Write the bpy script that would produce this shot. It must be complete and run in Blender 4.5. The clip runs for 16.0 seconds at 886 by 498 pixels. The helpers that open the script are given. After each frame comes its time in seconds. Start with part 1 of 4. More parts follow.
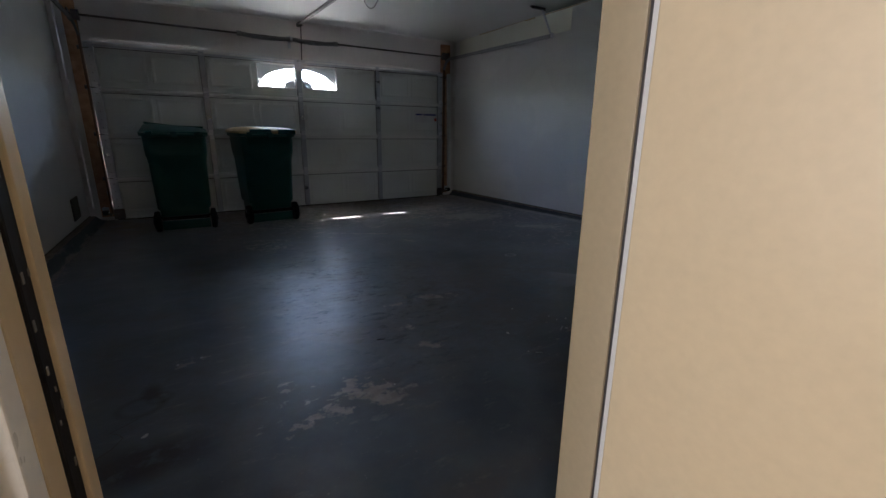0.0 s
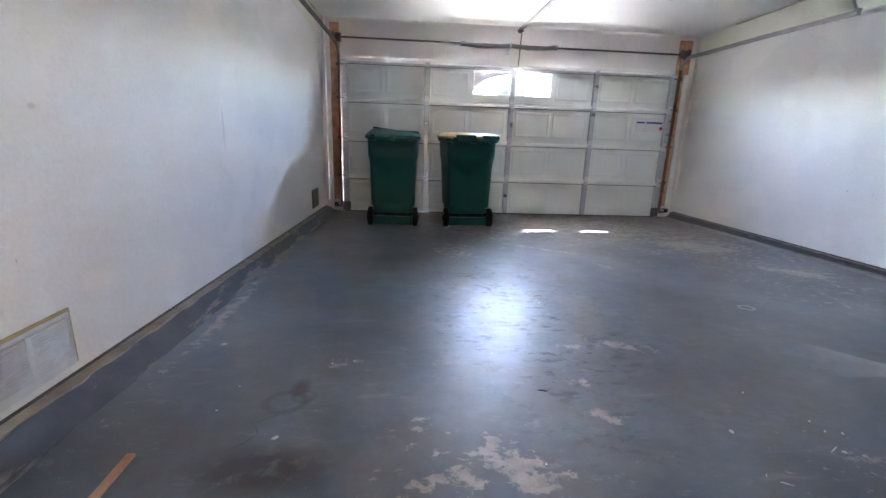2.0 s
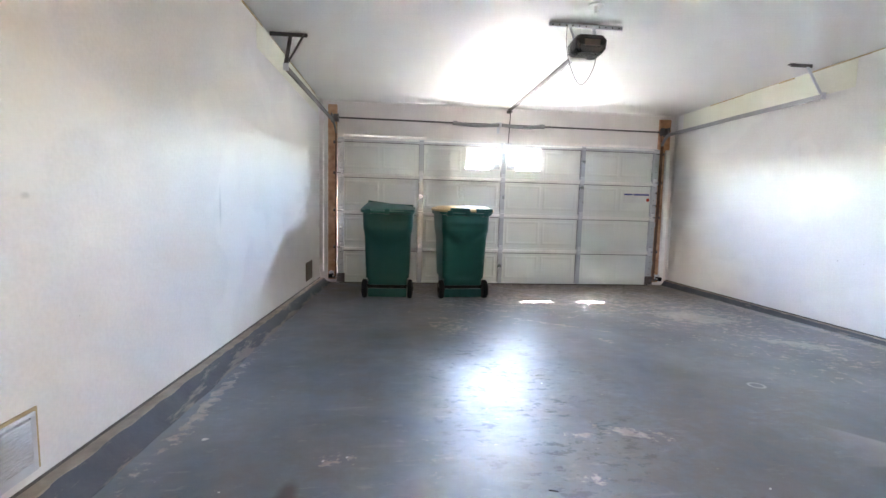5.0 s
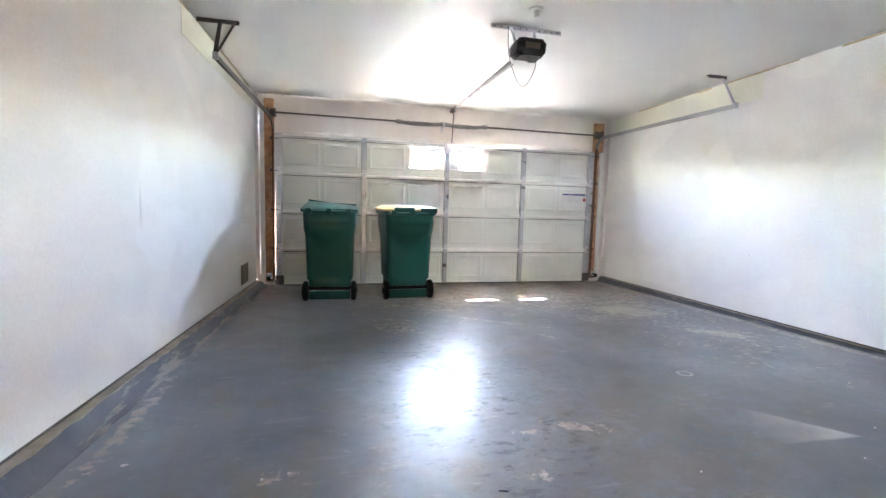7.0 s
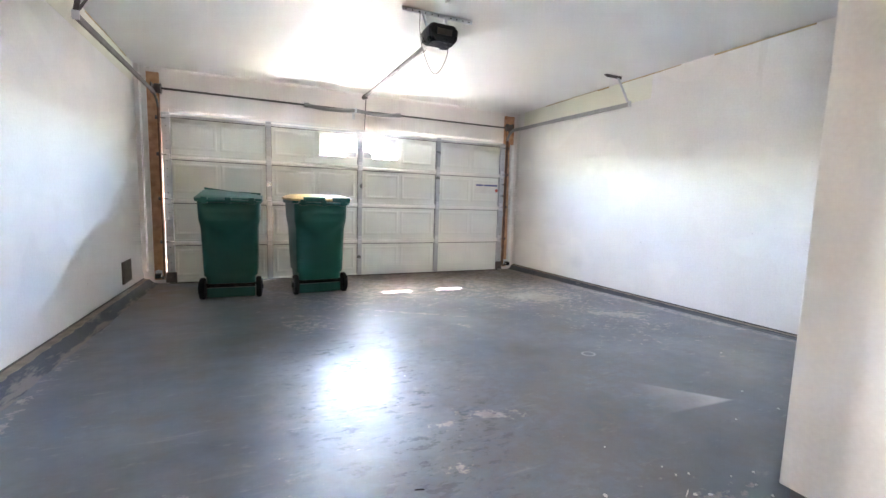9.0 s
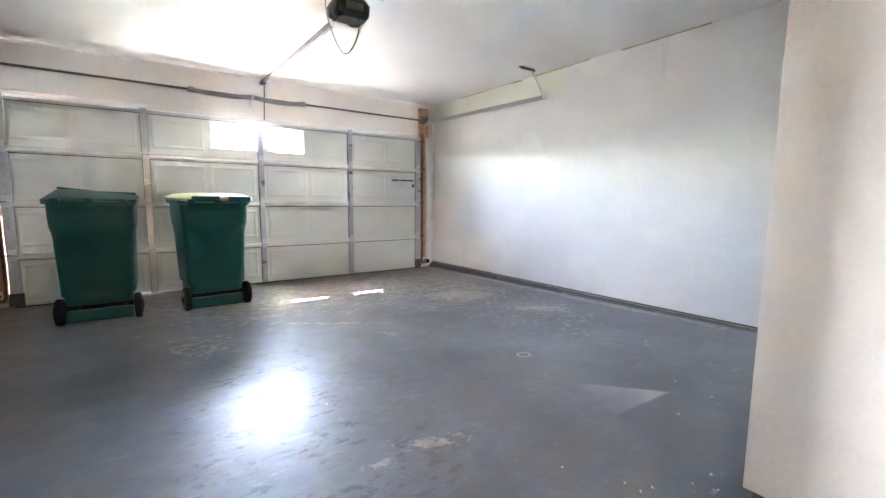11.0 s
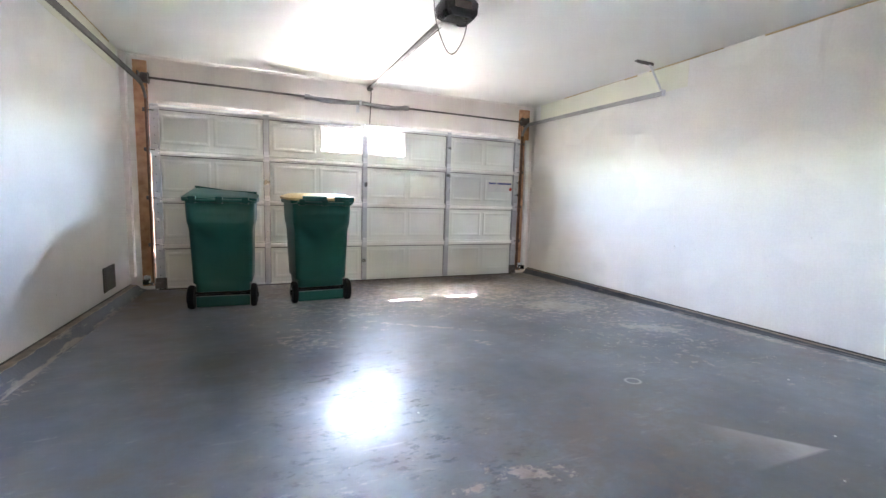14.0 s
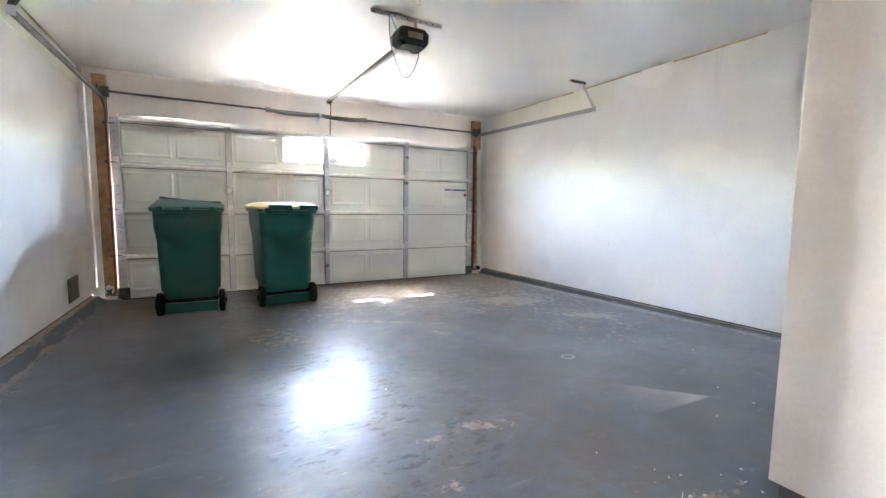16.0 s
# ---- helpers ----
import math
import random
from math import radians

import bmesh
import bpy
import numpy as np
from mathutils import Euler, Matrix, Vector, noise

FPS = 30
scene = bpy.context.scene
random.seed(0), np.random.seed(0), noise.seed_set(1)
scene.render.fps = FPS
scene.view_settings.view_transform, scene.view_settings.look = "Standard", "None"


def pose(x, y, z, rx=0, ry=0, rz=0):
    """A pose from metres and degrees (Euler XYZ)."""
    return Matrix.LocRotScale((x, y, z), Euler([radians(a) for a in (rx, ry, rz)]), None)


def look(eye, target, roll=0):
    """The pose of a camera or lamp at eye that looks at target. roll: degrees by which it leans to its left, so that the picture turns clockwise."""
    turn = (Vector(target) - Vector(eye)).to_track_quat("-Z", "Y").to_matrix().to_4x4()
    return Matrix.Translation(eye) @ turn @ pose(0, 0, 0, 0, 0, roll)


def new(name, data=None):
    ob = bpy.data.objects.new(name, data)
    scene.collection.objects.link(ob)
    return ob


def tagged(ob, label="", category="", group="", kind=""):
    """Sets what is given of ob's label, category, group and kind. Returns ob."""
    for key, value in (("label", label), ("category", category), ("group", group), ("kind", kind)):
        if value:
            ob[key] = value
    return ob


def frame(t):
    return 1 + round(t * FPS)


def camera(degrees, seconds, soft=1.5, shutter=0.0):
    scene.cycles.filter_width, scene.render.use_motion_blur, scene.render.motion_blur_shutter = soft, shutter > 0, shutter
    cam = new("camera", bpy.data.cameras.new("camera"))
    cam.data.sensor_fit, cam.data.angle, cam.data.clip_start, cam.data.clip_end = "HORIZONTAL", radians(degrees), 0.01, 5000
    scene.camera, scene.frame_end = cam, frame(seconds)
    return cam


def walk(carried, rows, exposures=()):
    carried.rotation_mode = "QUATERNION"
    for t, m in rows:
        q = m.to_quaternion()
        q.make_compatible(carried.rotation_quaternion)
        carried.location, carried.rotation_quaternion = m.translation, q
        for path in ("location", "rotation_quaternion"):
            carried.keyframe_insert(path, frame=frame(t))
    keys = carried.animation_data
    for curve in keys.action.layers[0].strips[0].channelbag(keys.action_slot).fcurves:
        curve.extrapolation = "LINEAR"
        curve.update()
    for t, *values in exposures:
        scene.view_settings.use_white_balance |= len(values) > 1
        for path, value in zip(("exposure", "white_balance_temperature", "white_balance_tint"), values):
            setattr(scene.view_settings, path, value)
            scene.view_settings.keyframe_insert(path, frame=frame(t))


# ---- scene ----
cam = camera(91.9, 16.0)
PATH = [
    (0, (-1.649, -6.771, 1.116), (-0.645, -5.123, 0.593), 0.5),
    (0.5, (-1.611, -6.623, 1.106), (-0.717, -4.898, 0.635), 0.0),
    (1, (-1.527, -6.505, 1.078), (-0.954, -4.658, 0.567), 2.5),
    (1.5, (-1.479, -6.444, 1.077), (-1.291, -4.517, 0.576), 2.5),
    (2, (-1.432, -6.428, 1.076), (-1.278, -4.496, 0.581), 1.9),
    (2.5, (-1.41, -6.427, 1.08), (-1.206, -4.496, 0.599), 1.4),
    (3, (-1.41, -6.423, 1.081), (-1.208, -4.492, 0.601), 1.4),
    (3.5, (-1.415, -6.41, 1.104), (-1.231, -4.46, 0.698), 1.3),
    (4, (-1.427, -6.391, 1.127), (-1.246, -4.422, 0.826), 1.6),
    (4.2, (-1.434, -6.383, 1.134), (-1.257, -4.41, 0.862), 1.6),
    (6.3, (-1.468, -6.342, 1.131), (-1.174, -4.369, 0.989), 0.9),
    (6.5, (-1.466, -6.332, 1.142), (-1.119, -4.37, 0.979), 1.0),
    (7, (-1.46, -6.323, 1.136), (-1.02, -4.381, 0.949), 1.5),
    (7.5, (-1.443, -6.321, 1.135), (-0.846, -4.422, 0.94), 1.4),
    (8, (-1.435, -6.303, 1.132), (-0.752, -4.435, 0.921), 1.0),
    (8.5, (-1.411, -6.278, 1.13), (-0.686, -4.424, 0.932), 0.5),
    (9, (-1.413, -6.249, 1.127), (-0.608, -4.431, 0.908), 1.7),
    (9.5, (-1.428, -6.184, 1.141), (-0.488, -4.435, 0.898), 1.4),
    (10, (-1.409, -6.114, 1.13), (-0.283, -4.475, 0.915), -0.1),
    (12.5, (-1.259, -5.767, 1.126), (-0.103, -4.159, 0.845), 1.1),
    (13, (-1.269, -5.764, 1.114), (-0.249, -4.068, 0.826), 1.1),
    (13.5, (-1.271, -5.772, 1.114), (-0.371, -4.006, 0.85), 1.5),
    (14, (-1.311, -5.8, 1.133), (-0.526, -3.974, 0.908), 1.7),
    (14.5, (-1.329, -5.865, 1.136), (-0.549, -4.033, 0.941), 2.5),
    (15, (-1.383, -5.936, 1.138), (-0.601, -4.108, 0.922), 2.0),
    (15.5, (-1.438, -6.036, 1.138), (-0.64, -4.211, 0.958), 0.9),
    (16, (-1.464, -6.154, 1.135), (-0.511, -4.406, 0.94), 0.7),
]
EXPOSURES = [(0.0, 5.12, 5900, 14), (0.5, 6.25, 5750, 17), (1.0, 7.15, 5750, 16), (1.5, 7.64, 5950, 18), (2.0, 7.95, 6000, 18), (2.5, 8.3, 6050, 17), (4.0, 8.54, 6200, 15.5), (7.0, 8.63, 6450, 15.5), (8.5, 8.68, 6450, 16), (10.2, 8.58, 6450, 16), (12.5, 8.59, 6400, 15.5), (16.0, 8.6, 6450, 15.5)]
walk(cam, [(t, look(eye, target, roll)) for t, eye, target, roll in PATH], EXPOSURES)

# ---- light ----
SUN_DIR = Vector((0.49, -1.35, -1.72)).normalized()   # the way the sunlight travels
world = bpy.data.worlds.new("sky")
scene.world = world
world.use_nodes = True
wn = world.node_tree.nodes
sky = wn.new("ShaderNodeTexSky")
sky.sky_type = 'NISHITA'
sky.sun_disc = False
sky.sun_elevation = math.asin(-SUN_DIR.z)
sky.sun_rotation = math.atan2(-SUN_DIR.x, -SUN_DIR.y)
world.node_tree.links.new(sky.outputs[0], wn["Background"].inputs[0])
wn["Background"].inputs[1].default_value = 0.122


def lamp(name, kind, energy, color, m, **more):
    d = bpy.data.lights.new(name, kind)
    d.energy, d.color = energy, color
    for key, value in more.items():
        if key == "size":
            d.shape, d.size, d.size_y = "RECTANGLE", value[0], value[1]
        elif key == "angle":
            d.angle = value
        elif key == "portal":
            d.cycles.is_portal = value
        elif key == "spread":
            d.spread = value
    ob = new(name, d)
    ob.matrix_world = m
    return ob


lamp("sun", "SUN", 3.5, (1.0, 0.95, 0.88), look((0, 3, 6), Vector((0, 3, 6)) + SUN_DIR), angle=radians(0.5))
# skylight through the two panes in the garage door
lamp("window_portal", "AREA", 1.0, (1, 1, 1), look((0, 0.09, 1.88), (0, -1, 1.88)), size=(1.2, 0.40), portal=True)
# daylight thrown up from the sunlit drive, in the window's opening
lamp("drive_bounce", "AREA", 0.072, (1.0, 0.94, 0.86), look((0, 0.075, 1.88), (0, -1.0, 2.8)), size=(1.1, 0.22))
# two added area lamps, unseen, for the daylight of the room behind the doorway
lamp("room_fill_top", "AREA", 0.86, (1.0, 0.95, 0.88), look((-2.7, -8.3, 2.55), (-2.7, -8.3, 0)), size=(0.5, 0.5))
lamp("room_fill_west", "AREA", 1.8, (1.0, 0.97, 0.93), look((-4.2, -6.95, 1.5), (0, -6.85, 1.3)), size=(0.7, 1.5))

# ---- materials ----


def material(name, color, rough=0.5, metal=0.0, second=None, scale=6.0, amount=0.5, fine=60.0, bump=0.05, bump_scale=40.0, rough_var=0.1, coat=0.0):
    """Two scales of colour change, uneven gloss and a fine relief, by object coordinates in metres."""
    mat = bpy.data.materials.new(name)
    mat.use_nodes = True
    t, n, l = mat.node_tree, mat.node_tree.nodes, mat.node_tree.links
    b = n["Principled BSDF"]
    geo = n.new("ShaderNodeNewGeometry")
    big, small, rel = n.new("ShaderNodeTexNoise"), n.new("ShaderNodeTexNoise"), n.new("ShaderNodeTexNoise")
    for tex, s in ((big, scale), (small, fine), (rel, bump_scale)):
        tex.inputs["Scale"].default_value = s
        tex.inputs["Detail"].default_value = 4.0
        l.new(geo.outputs["Position"], tex.inputs["Vector"])
    ramp = n.new("ShaderNodeValToRGB")
    ramp.color_ramp.elements[0].position, ramp.color_ramp.elements[1].position = 0.35, 0.7
    l.new(big.outputs["Fac"], ramp.inputs[0])
    second = second or tuple(c * 0.8 for c in color)
    mix = n.new("ShaderNodeMix")
    mix.data_type = "RGBA"
    mix.inputs[6].default_value, mix.inputs[7].default_value = (*color, 1), (*second, 1)
    m1 = n.new("ShaderNodeMath")
    m1.operation = "MULTIPLY"
    m1.inputs[1].default_value = amount
    l.new(ramp.outputs[0], m1.inputs[0])
    l.new(m1.outputs[0], mix.inputs[0])
    mix2 = n.new("ShaderNodeMix")
    mix2.data_type, mix2.blend_type = "RGBA", "MULTIPLY"
    mix2.inputs[0].default_value = 0.15
    l.new(mix.outputs[2], mix2.inputs[6])
    l.new(small.outputs["Fac"], mix2.inputs[7])
    l.new(mix2.outputs[2], b.inputs["Base Color"])
    mr = n.new("ShaderNodeMapRange")
    mr.inputs[3].default_value, mr.inputs[4].default_value = max(rough - rough_var, 0.02), min(rough + rough_var, 1)
    l.new(big.outputs["Fac"], mr.inputs[0])
    l.new(mr.outputs[0], b.inputs["Roughness"])
    b.inputs["Metallic"].default_value = metal
    b.inputs["Coat Weight"].default_value = coat
    bp = n.new("ShaderNodeBump")
    bp.inputs["Strength"].default_value, bp.inputs["Distance"].default_value = bump, 0.01
    l.new(rel.outputs["Fac"], bp.inputs["Height"])
    l.new(bp.outputs[0], b.inputs["Normal"])
    return mat


def add_smears(mat, strength=0.5):
    """A few upright grey scuffs and faint patched areas."""
    n, l = mat.node_tree.nodes, mat.node_tree.links
    b = n["Principled BSDF"]
    old = b.inputs["Base Color"].links[0].from_socket
    geo = n.new("ShaderNodeNewGeometry")
    last = old
    for stretch, a, c, colour, f in (((6.0, 6.0, 0.9), 0.735, 0.80, (0.34, 0.33, 0.33), strength), ((1.1, 1.1, 1.6), 0.56, 0.60, (0.86, 0.85, 0.82), 0.35), ((30.0, 30.0, 22.0), 0.78, 0.82, (0.30, 0.28, 0.26), 0.5)):
        mp = n.new("ShaderNodeMapping")
        mp.inputs["Scale"].default_value = stretch
        t = n.new("ShaderNodeTexNoise")
        t.inputs["Scale"].default_value, t.inputs["Detail"].default_value = 1.0, 2.0
        l.new(geo.outputs["Position"], mp.inputs[0])
        l.new(mp.outputs[0], t.inputs["Vector"])
        r = n.new("ShaderNodeMapRange")
        r.inputs[1].default_value, r.inputs[2].default_value, r.inputs[4].default_value = a, c, f
        l.new(t.outputs["Fac"], r.inputs[0])
        m = n.new("ShaderNodeMix")
        m.data_type = "RGBA"
        l.new(r.outputs[0], m.inputs[0])
        l.new(last, m.inputs[6])
        m.inputs[7].default_value = (*colour, 1)
        last = m.outputs[2]
    for at, size, f in (((-2.68, -3.37, 1.10), (0.05, 0.016, 0.14), 0.35), ((-2.68, -4.854, 1.14), (0.05, 0.02, 0.012), 0.4)):
        mp = n.new("ShaderNodeMapping")
        mp.vector_type = "TEXTURE"
        mp.inputs["Location"].default_value, mp.inputs["Scale"].default_value = at, size
        l.new(geo.outputs["Position"], mp.inputs[0])
        ln = n.new("ShaderNodeVectorMath")
        ln.operation = "LENGTH"
        l.new(mp.outputs[0], ln.inputs[0])
        r = n.new("ShaderNodeMapRange")
        r.inputs[1].default_value, r.inputs[2].default_value, r.inputs[4].default_value = 1.2, 0.4, f
        l.new(ln.outputs["Value"], r.inputs[0])
        m = n.new("ShaderNodeMix")
        m.data_type = "RGBA"
        l.new(r.outputs[0], m.inputs[0])
        l.new(last, m.inputs[6])
        m.inputs[7].default_value = (0.36, 0.36, 0.36, 1)
        last = m.outputs[2]
    l.new(last, b.inputs["Base Color"])


WALL = material("wall_paint", (0.84, 0.83, 0.815), 0.54, second=(0.76, 0.75, 0.725), scale=1.3, amount=0.6, bump=0.10, bump_scale=25, rough_var=0.08)
add_smears(WALL, 0.15)
WALL.node_tree.nodes["Principled BSDF"].inputs["Specular IOR Level"].default_value = 0.24
CREAM = material("old_cream_paint", (0.78, 0.78, 0.67), 0.5, second=(0.72, 0.72, 0.60), scale=4, bump=0.08)
CEIL = material("ceiling_paint", (0.82, 0.815, 0.80), 0.6, second=(0.76, 0.755, 0.74), scale=0.9, amount=0.5, bump=0.06, bump_scale=60)
HEADER = material("header_paint", (0.78, 0.74, 0.72), 0.5, second=(0.70, 0.65, 0.63), scale=2.0, bump=0.05)
BEIGE = material("beige_paint", (0.54, 0.437, 0.285), 0.45, second=(0.49, 0.393, 0.25), scale=2.5, amount=0.4, bump=0.008, bump_scale=30)
WHITE = material("white_gloss_paint", (0.80, 0.79, 0.77), 0.3, second=(0.68, 0.66, 0.62), scale=9, bump=0.03)
STEEL = material("galvanised_steel", (0.66, 0.68, 0.72), 0.36, 0.55, second=(0.54, 0.56, 0.60), scale=14, bump=0.03)
TRACKSTEEL = material("dull_track_steel", (0.34, 0.34, 0.35), 0.42, 0.7, second=(0.24, 0.24, 0.25), scale=12, bump=0.03)
DARKSTEEL = material("dark_steel", (0.13, 0.12, 0.12), 0.45, 0.7, second=(0.07, 0.06, 0.06), scale=20, bump=0.05)
RAILSTEEL = material("dull_opener_rail", (0.17, 0.16, 0.155), 0.55, 0.3, second=(0.11, 0.105, 0.10), scale=10, bump=0.03)
RUST = material("rusty_track_steel", (0.16, 0.085, 0.055), 0.6, 0.3, second=(0.07, 0.045, 0.035), scale=16, bump=0.06)
# door-skin steel painted paler for light on the rails; also the east strip
RAIL = material("lit_rail_and_pale_strip", (0.84, 0.845, 0.83), 0.32, second=(0.78, 0.785, 0.77), scale=6, bump=0.02)
STILE = material("stile_steel", (0.50, 0.53, 0.58), 0.30, 0.75, second=(0.42, 0.45, 0.50), scale=5, bump=0.04)
# dark colour for the shade painted under the rails and for the stile seams
DARKLINE = material("rail_shade_and_seam", (0.07, 0.07, 0.07), 0.7, second=(0.05, 0.05, 0.05), scale=20)
DOORSKIN = material("painted_door_steel", (0.78, 0.81, 0.785), 0.42, second=(0.72, 0.75, 0.725), scale=3, amount=0.5, bump=0.02)
TIMBER = material("bare_timber", (0.56, 0.33, 0.20), 0.6, second=(0.30, 0.13, 0.06), scale=11, amount=0.8, bump=0.2, bump_scale=90)
STAIN = material("water_stain", (0.52, 0.42, 0.24), 0.8, second=(0.40, 0.30, 0.15), scale=18, amount=0.8, bump=0.2)
GREEN = material("green_polyethylene", (0.003, 0.080, 0.067), 0.33, second=(0.004, 0.094, 0.080), scale=5, amount=0.15, bump=0.04, bump_scale=60, rough_var=0.03)
for _m in (GREEN,):
    _m.node_tree.nodes["Principled BSDF"].inputs["Specular IOR Level"].default_value = 0.38
RUBBER_SPEC = 0.15
GREENLID = material("faded_green_polyethylene", (0.014, 0.10, 0.085), 0.42, second=(0.02, 0.13, 0.11), scale=6, amount=0.7, bump=0.06, bump_scale=120)
TAN = material("tan_polyethylene", (0.62, 0.44, 0.17), 0.45, second=(0.70, 0.56, 0.30), scale=7, amount=0.8, bump=0.06, bump_scale=120)
RUBBER = material("black_rubber", (0.008, 0.008, 0.009), 0.7, second=(0.016, 0.015, 0.014), scale=18, bump=0.1)
RUBBER.node_tree.nodes["Principled BSDF"].inputs["Specular IOR Level"].default_value = RUBBER_SPEC
BLACK = material("black_plastic", (0.010, 0.010, 0.011), 0.25, second=(0.02, 0.02, 0.02), scale=12, bump=0.03)
GRILLE = material("grille_enamel", (0.72, 0.74, 0.77), 0.35, 0.2, second=(0.5, 0.5, 0.52), scale=15, bump=0.03)
DARKGRILLE = material("dark_grille", (0.10, 0.085, 0.07), 0.6, second=(0.05, 0.045, 0.04), scale=20, bump=0.1)
ASPHALT = material("drive_concrete", (0.312, 0.294, 0.264), 0.85, second=(0.42, 0.39, 0.35), scale=1.0, bump=0.2)
SKYBLOCK = material("sky_block_foliage", (0.05, 0.08, 0.03), 0.8, second=(0.09, 0.11, 0.04), scale=2.0, amount=0.9, bump=0.4, bump_scale=6)
BRICK = material("eave_paint", (0.55, 0.50, 0.43), 0.7, second=(0.48, 0.43, 0.37), scale=3)
HOUSEFLOOR = material("vinyl_floor", (0.33, 0.27, 0.21), 0.5, second=(0.28, 0.22, 0.17), scale=3)
BLUE = material("blue_print", (0.03, 0.05, 0.25), 0.5)
RED = material("red_print", (0.45, 0.05, 0.03), 0.5)
PAPER = material("sticker_paper", (0.74, 0.75, 0.75), 0.4)
CHIP = material("paint_chip", (0.62, 0.61, 0.58), 0.6, second=(0.6, 0.58, 0.54), scale=40)
CORD = material("grey_cord", (0.16, 0.15, 0.14), 0.6)
FROST = material("frosted_insert", (0.50, 0.50, 0.52), 0.6, second=(0.42, 0.42, 0.44), scale=10)
FROST.node_tree.nodes["Principled BSDF"].inputs["Transmission Weight"].default_value = 0.09
# pale plastic for the rims that draw the lit pane edges
RIM = material("lit_rim_plastic", (0.85, 0.85, 0.84), 0.5)
RIM.node_tree.nodes["Principled BSDF"].inputs["Transmission Weight"].default_value = 0.25


def glass_material():
    mat = bpy.data.materials.new("window_glass")
    mat.use_nodes = True
    b = mat.node_tree.nodes["Principled BSDF"]
    b.inputs["Base Color"].default_value = (0.96, 0.98, 0.97, 1)
    b.inputs["Roughness"].default_value = 0.02
    b.inputs["IOR"].default_value = 1.1
    b.inputs["Transmission Weight"].default_value = 1.0
    return mat


GLASS = glass_material()


def floor_material(name):
    """Dark grey floor paint: glossy, rippled, scuffed down to bare concrete in patches."""
    mat = bpy.data.materials.new(name)
    mat.use_nodes = True
    n, l = mat.node_tree.nodes, mat.node_tree.links
    b = n["Principled BSDF"]
    geo = n.new("ShaderNodeNewGeometry")

    def tex(scale, detail=5.0, rough=0.6, stretch=None):
        t = n.new("ShaderNodeTexNoise")
        t.inputs["Scale"].default_value, t.inputs["Detail"].default_value, t.inputs["Roughness"].default_value = scale, detail, rough
        if stretch:
            mp = n.new("ShaderNodeMapping")
            mp.inputs["Scale"].default_value = stretch
            l.new(geo.outputs["Position"], mp.inputs[0])
            l.new(mp.outputs[0], t.inputs["Vector"])
        else:
            l.new(geo.outputs["Position"], t.inputs["Vector"])
        return t.outputs["Fac"]

    def ramp(src, a, c):
        r = n.new("ShaderNodeMapRange")
        r.inputs[1].default_value, r.inputs[2].default_value = a, c
        l.new(src, r.inputs[0])
        return r.outputs[0]

    def math_(op, a, c):
        m = n.new("ShaderNodeMath")
        m.operation = op
        m.use_clamp = True
        for i, v in enumerate((a, c)):
            if isinstance(v, (int, float)):
                m.inputs[i].default_value = v
            else:
                l.new(v, m.inputs[i])
        return m.outputs[0]

    def mix(f, a, c):
        m = n.new("ShaderNodeMix")
        m.data_type = "RGBA"
        l.new(f, m.inputs[0]) if not isinstance(f, (int, float)) else None
        for i, v in ((6, a), (7, c)):
            if isinstance(v, tuple):
                m.inputs[i].default_value = (*v, 1)
            else:
                l.new(v, m.inputs[i])
        return m.outputs[2]

    def spot(x, y, rx, ry, turn=0.0, soft=0.5):
        """1 inside an ellipse on the floor, 0 outside, with a ragged rim."""
        mp = n.new("ShaderNodeMapping")
        mp.vector_type = "TEXTURE"
        mp.inputs["Location"].default_value = (x, y, 0)
        mp.inputs["Rotation"].default_value = (0, 0, radians(turn))
        mp.inputs["Scale"].default_value = (rx, ry, 50)
        l.new(geo.outputs["Position"], mp.inputs[0])
        ln = n.new("ShaderNodeVectorMath")
        ln.operation = "LENGTH"
        l.new(mp.outputs[0], ln.inputs[0])
        r = n.new("ShaderNodeMapRange")
        r.inputs[1].default_value, r.inputs[2].default_value = 1.0 + soft, 1.0 - soft
        l.new(ln.outputs["Value"], r.inputs[0])
        return r.outputs[0]

    def ring(x, y, r, width):
        mp = n.new("ShaderNodeMapping")
        mp.vector_type = "TEXTURE"
        mp.inputs["Location"].default_value = (x, y, 0)
        mp.inputs["Scale"].default_value = (r, r * 0.9, 50)
        l.new(geo.outputs["Position"], mp.inputs[0])
        ln = n.new("ShaderNodeVectorMath")
        ln.operation = "LENGTH"
        l.new(mp.outputs[0], ln.inputs[0])
        d = n.new("ShaderNodeMath")
        d.operation = "SUBTRACT"
        d.inputs[1].default_value = 1.0
        l.new(ln.outputs["Value"], d.inputs[0])
        a = n.new("ShaderNodeMath")
        a.operation = "ABSOLUTE"
        l.new(d.outputs[0], a.inputs[0])
        return ramp(a.outputs[0], width, 0.0)

    cloud, mid, fine, grit = tex(1.3, 4, 0.6), tex(3.5), tex(16.0, 6), tex(90.0, 3)
    col = mix(ramp(cloud, 0.34, 0.66), (0.046, 0.060, 0.077), (0.122, 0.146, 0.171))
    col = mix(math_("MULTIPLY", ramp(mid, 0.45, 0.7), 0.45), col, (0.165, 0.160, 0.156))
    # wear down to tan concrete: more near the garage door, along the footing and where people step in
    sep = n.new("ShaderNodeSeparateXYZ")
    l.new(geo.outputs["Position"], sep.inputs[0])
    near_door = ramp(sep.outputs["Y"], -2.9, -1.2)
    zone = math_("MULTIPLY", math_("MULTIPLY", near_door, ramp(sep.outputs["X"], -2.3, -0.9)), 0.19)
